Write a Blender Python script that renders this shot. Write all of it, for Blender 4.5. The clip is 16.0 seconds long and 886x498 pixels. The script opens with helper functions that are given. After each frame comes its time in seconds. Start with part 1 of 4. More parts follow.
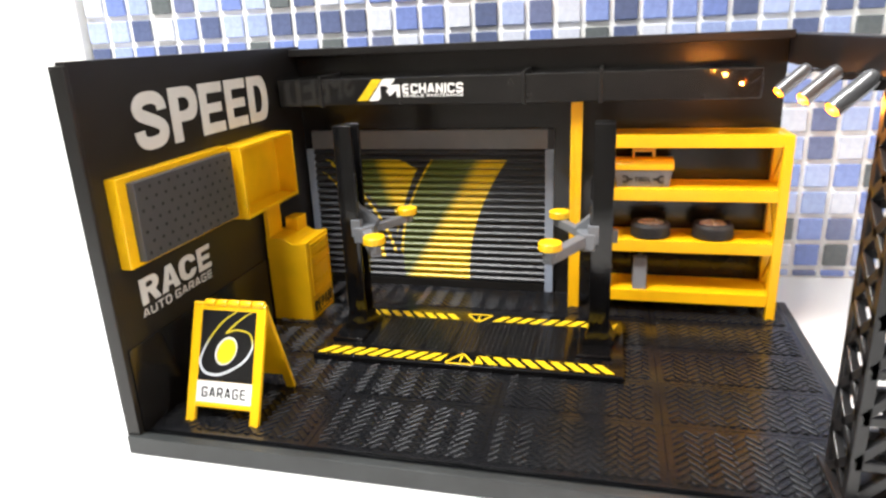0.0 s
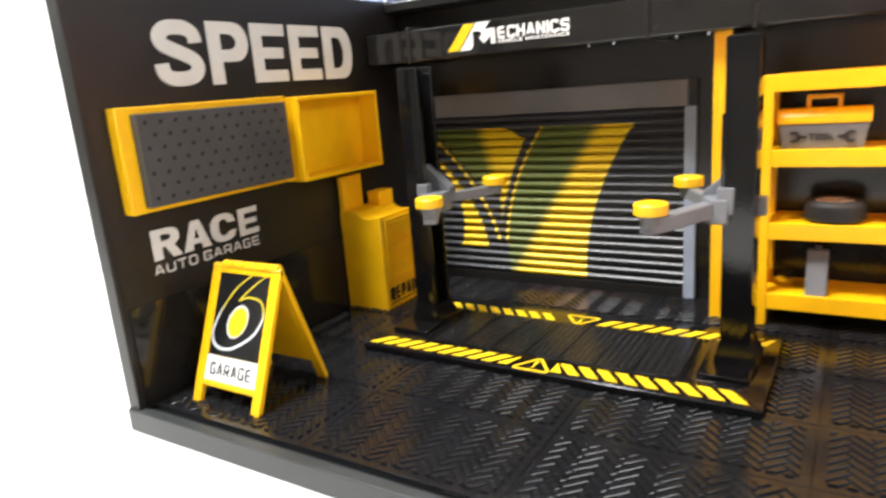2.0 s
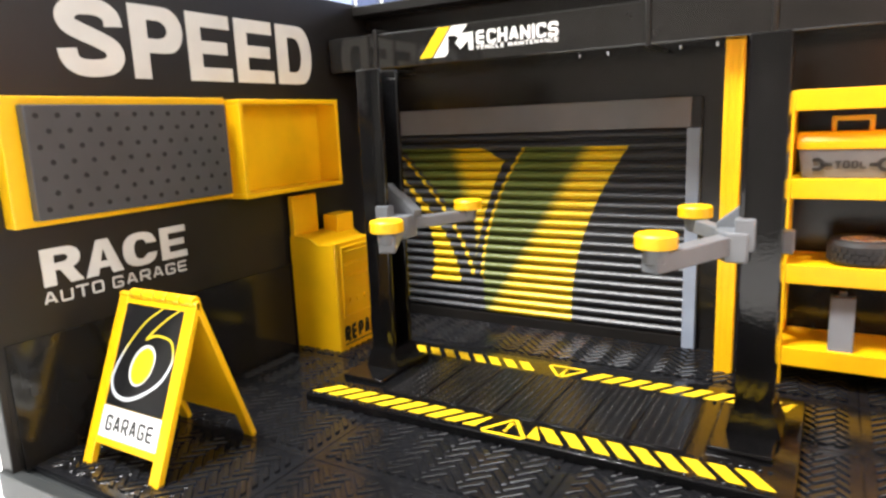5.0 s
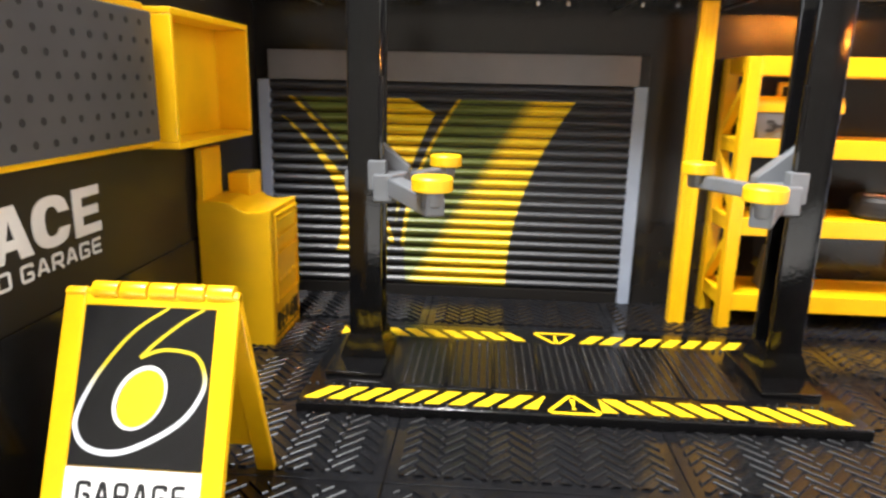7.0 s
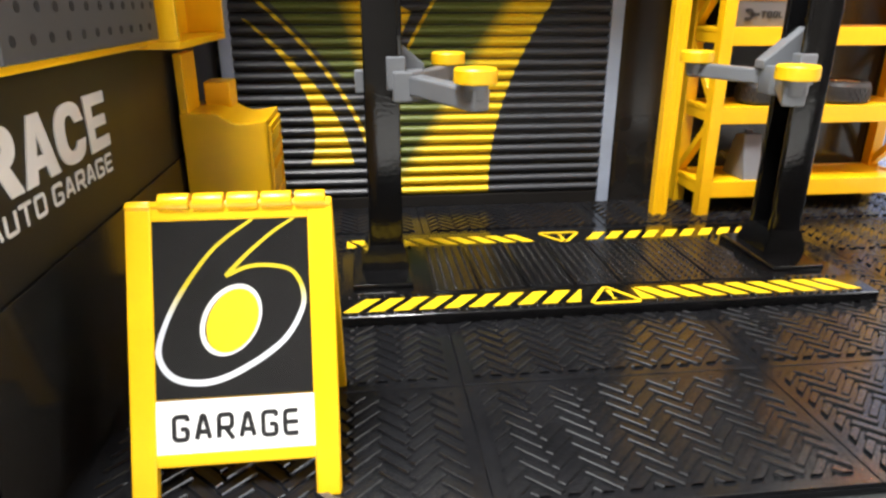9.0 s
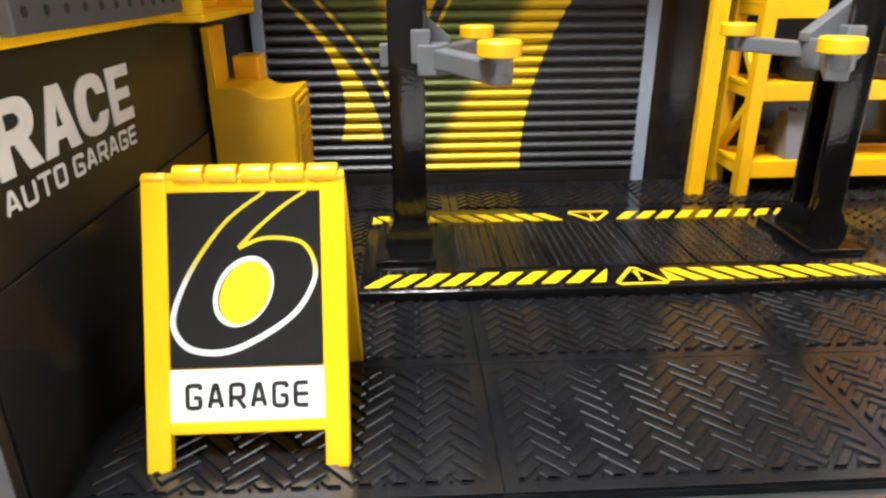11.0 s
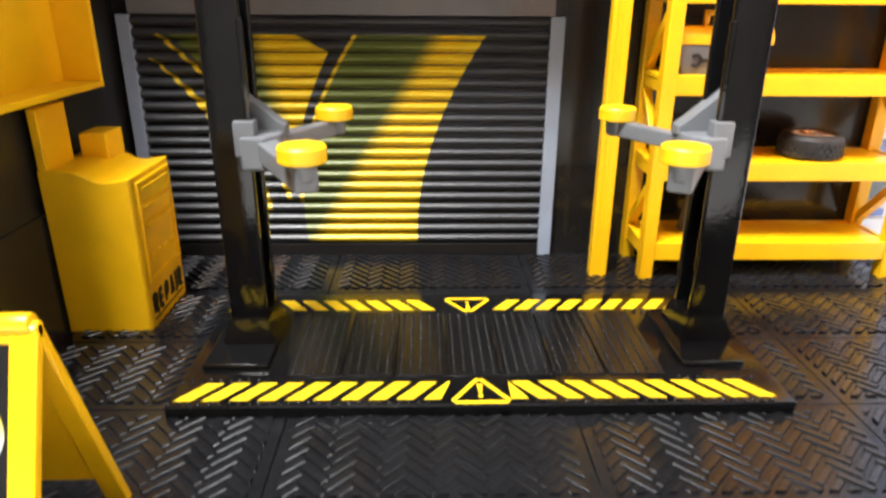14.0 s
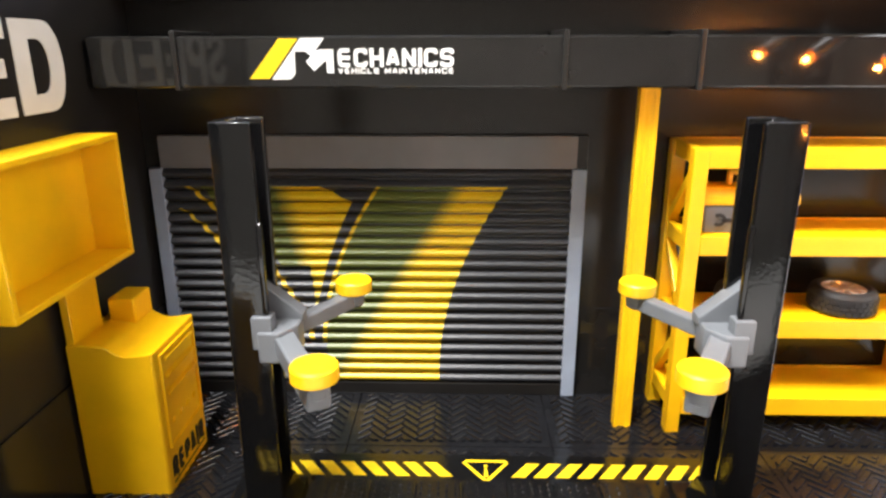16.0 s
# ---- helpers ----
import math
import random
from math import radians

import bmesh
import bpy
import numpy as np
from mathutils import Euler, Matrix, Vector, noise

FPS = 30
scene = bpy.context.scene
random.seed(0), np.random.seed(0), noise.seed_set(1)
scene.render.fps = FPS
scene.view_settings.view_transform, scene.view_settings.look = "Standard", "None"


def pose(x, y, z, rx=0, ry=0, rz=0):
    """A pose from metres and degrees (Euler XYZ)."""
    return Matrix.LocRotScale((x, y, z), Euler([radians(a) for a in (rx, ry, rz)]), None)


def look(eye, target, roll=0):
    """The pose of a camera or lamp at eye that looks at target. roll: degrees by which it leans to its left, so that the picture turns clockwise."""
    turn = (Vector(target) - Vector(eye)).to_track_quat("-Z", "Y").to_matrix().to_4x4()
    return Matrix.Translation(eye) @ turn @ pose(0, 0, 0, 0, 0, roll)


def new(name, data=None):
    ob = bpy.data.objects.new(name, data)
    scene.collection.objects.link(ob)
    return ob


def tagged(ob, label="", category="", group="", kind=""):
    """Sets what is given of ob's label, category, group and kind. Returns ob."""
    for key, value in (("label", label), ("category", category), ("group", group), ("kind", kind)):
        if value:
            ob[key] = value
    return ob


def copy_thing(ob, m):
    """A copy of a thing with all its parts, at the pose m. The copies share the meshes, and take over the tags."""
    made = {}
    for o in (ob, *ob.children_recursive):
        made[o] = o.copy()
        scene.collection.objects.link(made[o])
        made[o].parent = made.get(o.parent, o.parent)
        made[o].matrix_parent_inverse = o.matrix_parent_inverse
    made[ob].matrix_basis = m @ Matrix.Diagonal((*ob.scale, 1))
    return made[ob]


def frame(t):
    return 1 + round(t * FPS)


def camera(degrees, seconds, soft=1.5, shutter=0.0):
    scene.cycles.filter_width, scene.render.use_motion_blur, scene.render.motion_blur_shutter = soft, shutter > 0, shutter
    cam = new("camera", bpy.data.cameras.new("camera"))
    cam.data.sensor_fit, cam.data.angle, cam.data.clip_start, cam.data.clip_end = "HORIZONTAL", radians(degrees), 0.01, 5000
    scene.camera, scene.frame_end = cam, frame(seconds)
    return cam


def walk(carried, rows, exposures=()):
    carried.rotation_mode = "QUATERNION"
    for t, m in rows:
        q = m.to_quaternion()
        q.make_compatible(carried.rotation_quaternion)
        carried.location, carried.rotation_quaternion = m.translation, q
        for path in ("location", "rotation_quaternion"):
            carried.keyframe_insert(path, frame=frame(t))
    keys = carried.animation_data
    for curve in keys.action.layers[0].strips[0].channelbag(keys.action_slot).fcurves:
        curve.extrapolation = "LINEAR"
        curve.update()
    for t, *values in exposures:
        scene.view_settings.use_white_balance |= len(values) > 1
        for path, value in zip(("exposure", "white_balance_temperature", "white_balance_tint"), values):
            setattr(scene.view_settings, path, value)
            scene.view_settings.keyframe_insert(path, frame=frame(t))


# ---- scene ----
cam = camera(67.64, 16.0, 2.5, 0.7)
PATH = [
    (0, (0.2673, -0.5481, 0.2208), (0.0267, 0.372, -0.0884), -2.54),
    (0.5, (0.2779, -0.5172, 0.2108), (-0.0131, 0.3882, -0.0983), -3.4),
    (1, (0.305, -0.4865, 0.1885), (-0.0845, 0.3811, -0.1205), -5.11),
    (1.5, (0.3176, -0.4621, 0.1735), (-0.1409, 0.3832, -0.1008), -4.88),
    (2, (0.3093, -0.4397, 0.1506), (-0.2156, 0.3774, -0.0878), -4.61),
    (2.5, (0.3242, -0.4371, 0.1384), (-0.2487, 0.3508, -0.0875), -5.04),
    (3, (0.3289, -0.4307, 0.1432), (-0.2356, 0.3688, -0.062), -3.59),
    (3.2, (0.3345, -0.4255, 0.1498), (-0.2253, 0.3788, -0.0496), -3.13),
    (5.5, (0.2488, -0.3823, 0.1299), (-0.1972, 0.4904, -0.0687), -2.26),
    (6, (0.2049, -0.3862, 0.1263), (-0.1391, 0.5265, -0.0944), -1.82),
    (6.5, (0.1726, -0.3839, 0.1268), (-0.0415, 0.5633, -0.1118), 0.09),
    (7, (0.1342, -0.3844, 0.1255), (0.0728, 0.5841, -0.1155), 1.29),
    (7.5, (0.0908, -0.3938, 0.1233), (0.1967, 0.5716, -0.1151), 2.32),
    (8, (0.0701, -0.3889, 0.1186), (0.2308, 0.5549, -0.17), 0.6),
    (8.5, (0.072, -0.3818, 0.1163), (0.1915, 0.5501, -0.2261), 0.44),
    (9, (0.077, -0.3763, 0.114), (0.1849, 0.5545, -0.2351), 0.11),
    (9.5, (0.0756, -0.3783, 0.1144), (0.179, 0.5512, -0.2397), 0.1),
    (10, (0.0775, -0.376, 0.1147), (0.1617, 0.553, -0.2458), 0.5),
    (10.2, (0.0799, -0.3759, 0.1125), (0.1587, 0.5521, -0.2517), 0.22),
    (12.3, (0.0952, -0.3595, 0.1121), (0.0979, 0.5613, -0.2781), -0.1),
    (12.5, (0.107, -0.3551, 0.1105), (0.1192, 0.5675, -0.275), 0.08),
    (13, (0.1278, -0.356, 0.115), (0.1726, 0.5668, -0.2677), 0.82),
    (13.5, (0.1477, -0.3546, 0.1244), (0.1862, 0.5739, -0.2449), 0.58),
    (14, (0.1523, -0.3457, 0.1351), (0.1782, 0.5888, -0.2201), 0.41),
    (14.5, (0.1556, -0.3337, 0.1485), (0.18, 0.6046, -0.1965), 0.39),
    (15, (0.1625, -0.3219, 0.1658), (0.1588, 0.6264, -0.1514), 0.03),
    (15.5, (0.1615, -0.3216, 0.1785), (0.1319, 0.6311, -0.1242), -0.43),
    (16, (0.1594, -0.328, 0.1862), (0.1322, 0.6271, -0.1088), -0.16),
]
walk(cam, [(t, look(eye, target, roll)) for t, eye, target, roll in PATH],
     [(0.0, -0.32), (0.5, -0.30), (1.5, -0.22), (2.5, -0.06), (5.5, 0.13), (6.5, 0.14), (7.5, 0.06), (8.5, -0.12), (10.0, -0.14), (12.5, -0.28), (13.0, -0.05), (13.5, 0.02), (14.5, 0.16), (15.5, 0.08), (16.0, 0.07)])

# ---- world and light ----
world = bpy.data.worlds.new("room_world")
scene.world = world
world.use_nodes = True
world.node_tree.nodes["Background"].inputs[0].default_value = (1.0, 0.97, 0.93, 1)
world.node_tree.nodes["Background"].inputs[1].default_value = 0.3


def lamp(name, kind, m, energy, color, **more):
    d = bpy.data.lights.new(name, kind)
    d.energy, d.color = energy, color
    if "size" in more:
        d.shape, d.size, d.size_y = "RECTANGLE", more["size"], more["size_y"]
    if "soft" in more:
        d.shadow_soft_size = more["soft"]
    if "cone" in more:
        d.spot_size, d.spot_blend = radians(more["cone"]), 0.35
    ob = new(name, d)
    ob.matrix_basis = m
    return ob


# ceiling panel lamp of the kitchen, and two unseen fill lights added at the sides
lamp("kitchen_ceiling_light", "AREA", look((-0.20, -0.60, 1.46), (-0.09, -0.40, 0)), 70.0, (1.0, 0.98, 0.955), size=0.5, size_y=0.36)
lamp("right_fill_light", "AREA", look((1.62, -0.55, 0.7), (0.5, 0.05, 0.05)), 12.0, (0.95, 0.97, 1.0), size=0.7, size_y=0.7)
lamp("left_fill_light", "AREA", look((-1.45, -0.75, 0.75), (0.1, -0.1, 0.05)), 8.0, (0.93, 0.97, 1.0), size=0.8, size_y=0.8)


# ---- materials ----
def nodes_of(name):
    m = bpy.data.materials.new(name)
    m.use_nodes = True
    return m, m.node_tree.nodes, m.node_tree.links, m.node_tree.nodes["Principled BSDF"]


def plain(name, color, rough=0.4, metal=0.0, grain=0.15, scale=60.0, bump=0.05, bscale=900.0, random_tone=0.0, coat=0.0, dist=0.0004, spec=0.5):
    """Surface with coarse tone variation, fine grain relief and uneven gloss."""
    m, n, l, b = nodes_of(name)
    tc = n.new("ShaderNodeTexCoord")
    big, fine = n.new("ShaderNodeTexNoise"), n.new("ShaderNodeTexNoise")
    big.inputs["Scale"].default_value, big.inputs["Detail"].default_value = scale, 5.0
    fine.inputs["Scale"].default_value, fine.inputs["Detail"].default_value = bscale, 3.0
    l.new(tc.outputs["Object"], big.inputs["Vector"])
    l.new(tc.outputs["Object"], fine.inputs["Vector"])
    ramp = n.new("ShaderNodeValToRGB")
    lo, hi = 1.0 - grain, 1.0 + grain
    ramp.color_ramp.elements[0].position, ramp.color_ramp.elements[1].position = 0.3, 0.7
    ramp.color_ramp.elements[0].color = (*[min(c * lo, 1) for c in color], 1)
    ramp.color_ramp.elements[1].color = (*[min(c * hi, 1) for c in color], 1)
    l.new(big.outputs["Fac"], ramp.inputs["Fac"])
    out = ramp.outputs["Color"]
    if random_tone:
        info, hsv, mr = n.new("ShaderNodeObjectInfo"), n.new("ShaderNodeHueSaturation"), n.new("ShaderNodeMapRange")
        mr.inputs[3].default_value, mr.inputs[4].default_value = 1 - random_tone, 1 + random_tone
        l.new(info.outputs["Random"], mr.inputs[0])
        l.new(mr.outputs[0], hsv.inputs["Value"])
        l.new(out, hsv.inputs["Color"])
        out = hsv.outputs["Color"]
    l.new(out, b.inputs["Base Color"])
    mr2 = n.new("ShaderNodeMapRange")
    mr2.inputs[3].default_value, mr2.inputs[4].default_value = rough * 0.88, rough * 1.14
    l.new(big.outputs["Fac"], mr2.inputs[0])
    l.new(mr2.outputs[0], b.inputs["Roughness"])
    b.inputs["Metallic"].default_value, b.inputs["Coat Weight"].default_value = metal, coat
    b.inputs["Specular IOR Level"].default_value = spec
    bp = n.new("ShaderNodeBump")
    bp.inputs["Strength"].default_value, bp.inputs["Distance"].default_value = bump, dist
    l.new(fine.outputs["Fac"], bp.inputs["Height"])
    l.new(bp.outputs["Normal"], b.inputs["Normal"])
    return m


def glow(name, color, strength):
    m, n, l, b = nodes_of(name)
    b.inputs["Base Color"].default_value = (*color, 1)
    b.inputs["Emission Color"].default_value = (*color, 1)
    b.inputs["Emission Strength"].default_value = strength
    return m


BLACK_WALL = plain("black_moulded_wall", (0.0105, 0.0096, 0.0088), 0.36, bump=0.06, bscale=1500, grain=0.12, spec=0.42)
BLACK_GLOSS_WALL = plain("black_glossy_wall", (0.0125, 0.0115, 0.0105), 0.20, bump=0.04, bscale=1500, grain=0.12, spec=0.5)
BLACK_PANEL = plain("black_polished_panel", (0.011, 0.0105, 0.010), 0.13, bump=0.03, bscale=700, grain=0.2, spec=0.38)
BLACK_FLOOR = plain("black_floor_plastic", (0.0080, 0.0083, 0.0096), 0.13, bump=0.08, bscale=1800, grain=0.3, spec=0.46)
BLACK_TREAD = plain("black_tread_plastic", (0.0080, 0.0083, 0.0096), 0.17, bump=0.10, bscale=1800, grain=0.2, spec=0.75)
POSTER = plain("glossy_black_poster", (0.010, 0.010, 0.0105), 0.14, grain=0.1)
BLACK_BASE = plain("dark_grey_base", (0.026, 0.029, 0.030), 0.42, bump=0.1, bscale=1500, grain=0.2)
BLACK_BEAM = plain("black_satin_beam", (0.012, 0.0115, 0.011), 0.040, bump=0.015, bscale=1300, grain=0.25, spec=0.5)
BLACK_GLOSS = plain("gloss_black_lacquer", (0.004, 0.004, 0.0043), 0.10, bump=0.16, bscale=700, grain=0.2, spec=0.45)
BLACK_PLANK = plain("black_studded_plank", (0.0055, 0.0055, 0.006), 0.17, bump=0.15, bscale=1500, grain=0.3, spec=0.4)
BLACK_MESH = plain("black_lattice_plastic", (0.014, 0.014, 0.015), 0.3, grain=0.2)
SLAT_GREY = (0.041, 0.043, 0.049)
YELLOW = plain("yellow_plastic", (0.86, 0.475, 0.004), 0.32, bump=0.05, bscale=1100, grain=0.06)
YELLOW_PUCK = plain("yellow_rubber_pad", (0.86, 0.495, 0.004), 0.42, bump=0.1, bscale=1400, grain=0.05)
YELLOW_PRINT = plain("yellow_print", (0.77, 0.525, 0.012), 0.38, grain=0.12, scale=260)
GREY = plain("grey_plastic", (0.15, 0.16, 0.175), 0.36, bump=0.08, bscale=1200, grain=0.1)
GREY_TRAY = plain("grey_tray_plastic", (0.12, 0.125, 0.13), 0.4, bump=0.08, bscale=1200, grain=0.12)
GREY_PEG = plain("pegboard_grey", (0.048, 0.049, 0.051), 0.5, bump=0.15, bscale=1600, grain=0.12)
GREY_JAMB = plain("grey_blue_jamb", (0.28, 0.325, 0.41), 0.34, bump=0.08, grain=0.08)
GREY_HEAD = plain("grey_shutter_box", (0.15, 0.15, 0.155), 0.42, bump=0.1, grain=0.12, scale=40)
WHITE_PRINT = plain("white_print", (0.60, 0.60, 0.575), 0.5, grain=0.05)
WHITE_LABEL = plain("white_label", (0.80, 0.80, 0.78), 0.4, grain=0.03)
DARK_PRINT = plain("dark_print", (0.012, 0.012, 0.013), 0.4, grain=0.1)
HOLE_SHADE = plain("painted_hole_shade", (0.006, 0.006, 0.006), 0.7)
RUBBER = plain("tyre_rubber", (0.018, 0.018, 0.019), 0.55, bump=0.2, bscale=1500, grain=0.2)
BRONZE = plain("bronze_silver_rim", (0.72, 0.62, 0.55), 0.28, metal=0.6, grain=0.15, scale=200)
STEEL = plain("lamp_steel", (0.20, 0.205, 0.215), 0.2, metal=0.7, grain=0.1, scale=150)
CHROME = plain("chrome", (0.75, 0.76, 0.80), 0.12, metal=1.0)
COUNTER = plain("white_counter", (0.83, 0.83, 0.82), 0.25, bump=0.03, bscale=300, grain=0.03, scale=6)
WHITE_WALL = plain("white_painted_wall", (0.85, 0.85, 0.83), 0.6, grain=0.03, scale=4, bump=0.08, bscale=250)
ROOM_WALL = plain("pale_room_wall", (0.40, 0.385, 0.36), 0.7, grain=0.05, scale=3)
ROOM_REAR = plain("light_room_wall", (0.46, 0.43, 0.39), 0.7, grain=0.05, scale=3)
ROOM_DARK = plain("dark_reflection_wall", (0.120, 0.121, 0.124), 0.6, grain=0.05, scale=3)
ROOM_FLOOR = plain("brown_room_floor", (0.2, 0.18, 0.16), 0.5, grain=0.15, scale=5)
GROUT = plain("white_grout", (0.82, 0.82, 0.80), 0.7, grain=0.08, scale=30, bump=0.3, bscale=500)
AMBER = glow("amber_led", (1.0, 0.27, 0.006), 14.0)


def tile_material():
    m, n, l, b = nodes_of("mosaic_glass_tile")
    info, ramp, noise_t = n.new("ShaderNodeObjectInfo"), n.new("ShaderNodeValToRGB"), n.new("ShaderNodeTexNoise")
    geo, add, fr = n.new("ShaderNodeNewGeometry"), n.new("ShaderNodeMath"), n.new("ShaderNodeMath")
    l.new(info.outputs["Random"], add.inputs[0])
    l.new(geo.outputs["Random Per Island"], add.inputs[1])
    fr.operation = "FRACT"
    l.new(add.outputs[0], fr.inputs[0])
    ramp.color_ramp.interpolation = "CONSTANT"
    tones = [(0.17, 0.23, 0.50), (0.38, 0.45, 0.68), (0.10, 0.125, 0.23), (0.58, 0.61, 0.70), (0.22, 0.29, 0.58), (0.115, 0.13, 0.135), (0.30, 0.37, 0.60), (0.15, 0.175, 0.30)]
    e = ramp.color_ramp.elements
    e[0].position, e[0].color = 0.0, (*tones[0], 1)
    e[1].position, e[1].color = 1 / 8, (*tones[1], 1)
    for i in range(2, 8):
        x = e.new(i / 8)
        x.color = (*tones[i], 1)
    l.new(fr.outputs[0], ramp.inputs["Fac"])
    tc = n.new("ShaderNodeTexCoord")
    l.new(tc.outputs["Object"], noise_t.inputs["Vector"])
    noise_t.inputs["Scale"].default_value, noise_t.inputs["Detail"].default_value, noise_t.inputs["Distortion"].default_value = 110, 6, 1.5
    mix = n.new("ShaderNodeMixRGB")
    mix.blend_type = "OVERLAY"
    mix.inputs[0].default_value = 0.4
    l.new(ramp.outputs["Color"], mix.inputs[1])
    l.new(noise_t.outputs["Fac"], mix.inputs[2])
    l.new(mix.outputs[0], b.inputs["Base Color"])
    b.inputs["Roughness"].default_value = 0.16
    bp = n.new("ShaderNodeBump")
    bp.inputs["Strength"].default_value, bp.inputs["Distance"].default_value = 0.15, 0.001
    l.new(noise_t.outputs["Fac"], bp.inputs["Height"])
    l.new(bp.outputs["Normal"], b.inputs["Normal"])
    return m


TILE = tile_material()


def shutter_material():
    """Dark slats with the yellow and olive racing stripes printed across them; x and z in metres of the garage."""
    m, n, l, b = nodes_of("printed_shutter")
    tc, sep = n.new("ShaderNodeTexCoord"), n.new("ShaderNodeSeparateXYZ")
    l.new(tc.outputs["Object"], sep.inputs[0])
    X, Z = sep.outputs[0], sep.outputs[2]

    def op(kind, a, c=0.0, clamp=False):
        q = n.new("ShaderNodeMath")
        q.operation, q.use_clamp = kind, clamp
        for i, v in enumerate((a, c)):
            if isinstance(v, (int, float)):
                q.inputs[i].default_value = v
            else:
                l.new(v, q.inputs[i])
        return q.outputs[0]

    def curve(z0, x0, z1, x1, z2, x2):
        """x as a parabola of z through three points."""
        mat = np.array([[z * z, z, 1] for z in (z0, z1, z2)])
        a, c, d = (float(v) for v in np.linalg.solve(mat, np.array([x0, x1, x2])))
        return op("ADD", op("MULTIPLY", op("ADD", op("MULTIPLY", Z, a), c), Z), d)

    def band(lo, hi, z0, z1, soft=0.0003):
        left = op("DIVIDE", op("SUBTRACT", X, lo), soft, True)
        right = op("DIVIDE", op("SUBTRACT", hi, X), soft, True)
        zone = op("MULTIPLY", op("GREATER_THAN", Z, z0), op("LESS_THAN", Z, z1))
        return op("MULTIPLY", op("MULTIPLY", left, right), zone)

    def line(mid, half, z0, z1):
        return band(op("SUBTRACT", mid, half), op("ADD", mid, half), z0, z1)

    right_edge = curve(0.009, 0.148, 0.060, 0.155, 0.116, 0.182)
    left_edge = curve(0.009, 0.0870, 0.055, 0.0895, 0.117, 0.1180)
    swoosh = band(left_edge, right_edge, 0.0068, 0.1175)
    bright = curve(0.009, 0.094, 0.062, 0.1265, 0.116, 0.1600)
    fade_a = op("DIVIDE", op("SUBTRACT", X, op("SUBTRACT", bright, 0.007)), 0.009, True)
    blob_r = op("MINIMUM", curve(0.119, 0.085, 0.114, 0.0945, 0.109, 0.1040), curve(0.109, 0.1035, 0.078, 0.0900, 0.033, 0.0797))
    blob_l = curve(0.119, 0.0240, 0.098, 0.0440, 0.075, 0.0650)
    strip_l = curve(0.075, 0.0790, 0.055, 0.0812, 0.033, 0.0785)
    blob = op("MAXIMUM", band(blob_l, blob_r, 0.0748, 0.1175), band(strip_l, blob_r, 0.0330, 0.0750))
    fade_b = op("DIVIDE", op("SUBTRACT", X, op("ADD", 0.062, op("MULTIPLY", op("SUBTRACT", 0.118, Z), 0.25))), 0.010, True)
    dash_a = line(curve(0.117, 0.0200, 0.078, 0.0565, 0.033, 0.0788), 0.0015, 0.032, 0.1175)
    dash_b = line(op("SUBTRACT", left_edge, 0.0010), 0.0012, 0.030, 0.1175)
    wide = line(curve(0.106, 0.0145, 0.072, 0.0455, 0.027, 0.0570), curve(0.106, 0.0008, 0.070, 0.0042, 0.027, 0.0122), 0.0262, 0.106)
    gap = op("GREATER_THAN", op("ABSOLUTE", op("SUBTRACT", X, curve(0.117, 0.0200, 0.078, 0.0565, 0.033, 0.0788))), 0.0034)
    blob = op("MULTIPLY", blob, gap)

    def mixc(fac, a, c):
        q = n.new("ShaderNodeMixRGB")
        for i, v in ((0, fac), (1, a), (2, c)):
            if isinstance(v, tuple):
                q.inputs[i].default_value = (*v, 1)
            elif isinstance(v, (int, float)):
                q.inputs[i].default_value = v
            else:
                l.new(v, q.inputs[i])
        return q.outputs[0]

    yel, olive = (0.77, 0.525, 0.010), (0.11, 0.135, 0.026)
    col = mixc(swoosh, SLAT_GREY, mixc(fade_a, olive, yel))
    col = mixc(blob, col, mixc(fade_b, olive, yel))
    for s in (dash_a, dash_b, wide):
        col = mixc(s, col, yel)
    nz = n.new("ShaderNodeTexNoise")
    nz.inputs["Scale"].default_value = 140
    l.new(tc.outputs["Object"], nz.inputs["Vector"])
    mr = n.new("ShaderNodeMapRange")
    mr.inputs[3].default_value, mr.inputs[4].default_value = 0.36, 0.43
    l.new(nz.outputs["Fac"], mr.inputs[0])
    l.new(mr.outputs[0], b.inputs["Roughness"])
    l.new(col, b.inputs["Base Color"])
    b.inputs["Specular IOR Level"].default_value = 0.45
    return m


SHUTTER = shutter_material()


def sixes_material():
    """Outline paint that runs from yellow at the top to silver at the foot of the board."""
    m, n, l, b = nodes_of("yellow_to_silver_outline")
    tc, sep, mr = n.new("ShaderNodeTexCoord"), n.new("ShaderNodeSeparateXYZ"), n.new("ShaderNodeMapRange")
    l.new(tc.outputs["Object"], sep.inputs[0])
    l.new(sep.outputs[2], mr.inputs[0])
    mr.inputs[1].default_value, mr.inputs[2].default_value = 0.042, 0.049
    ramp = n.new("ShaderNodeValToRGB")
    ramp.color_ramp.elements[0].color, ramp.color_ramp.elements[1].color = (0.55, 0.57, 0.60, 1), (0.50, 0.40, 0.02, 1)
    l.new(mr.outputs[0], ramp.inputs[0])
    l.new(ramp.outputs[0], b.inputs["Base Color"])
    b.inputs["Roughness"].default_value = 0.35
    return m


SIX_LINE = sixes_material()


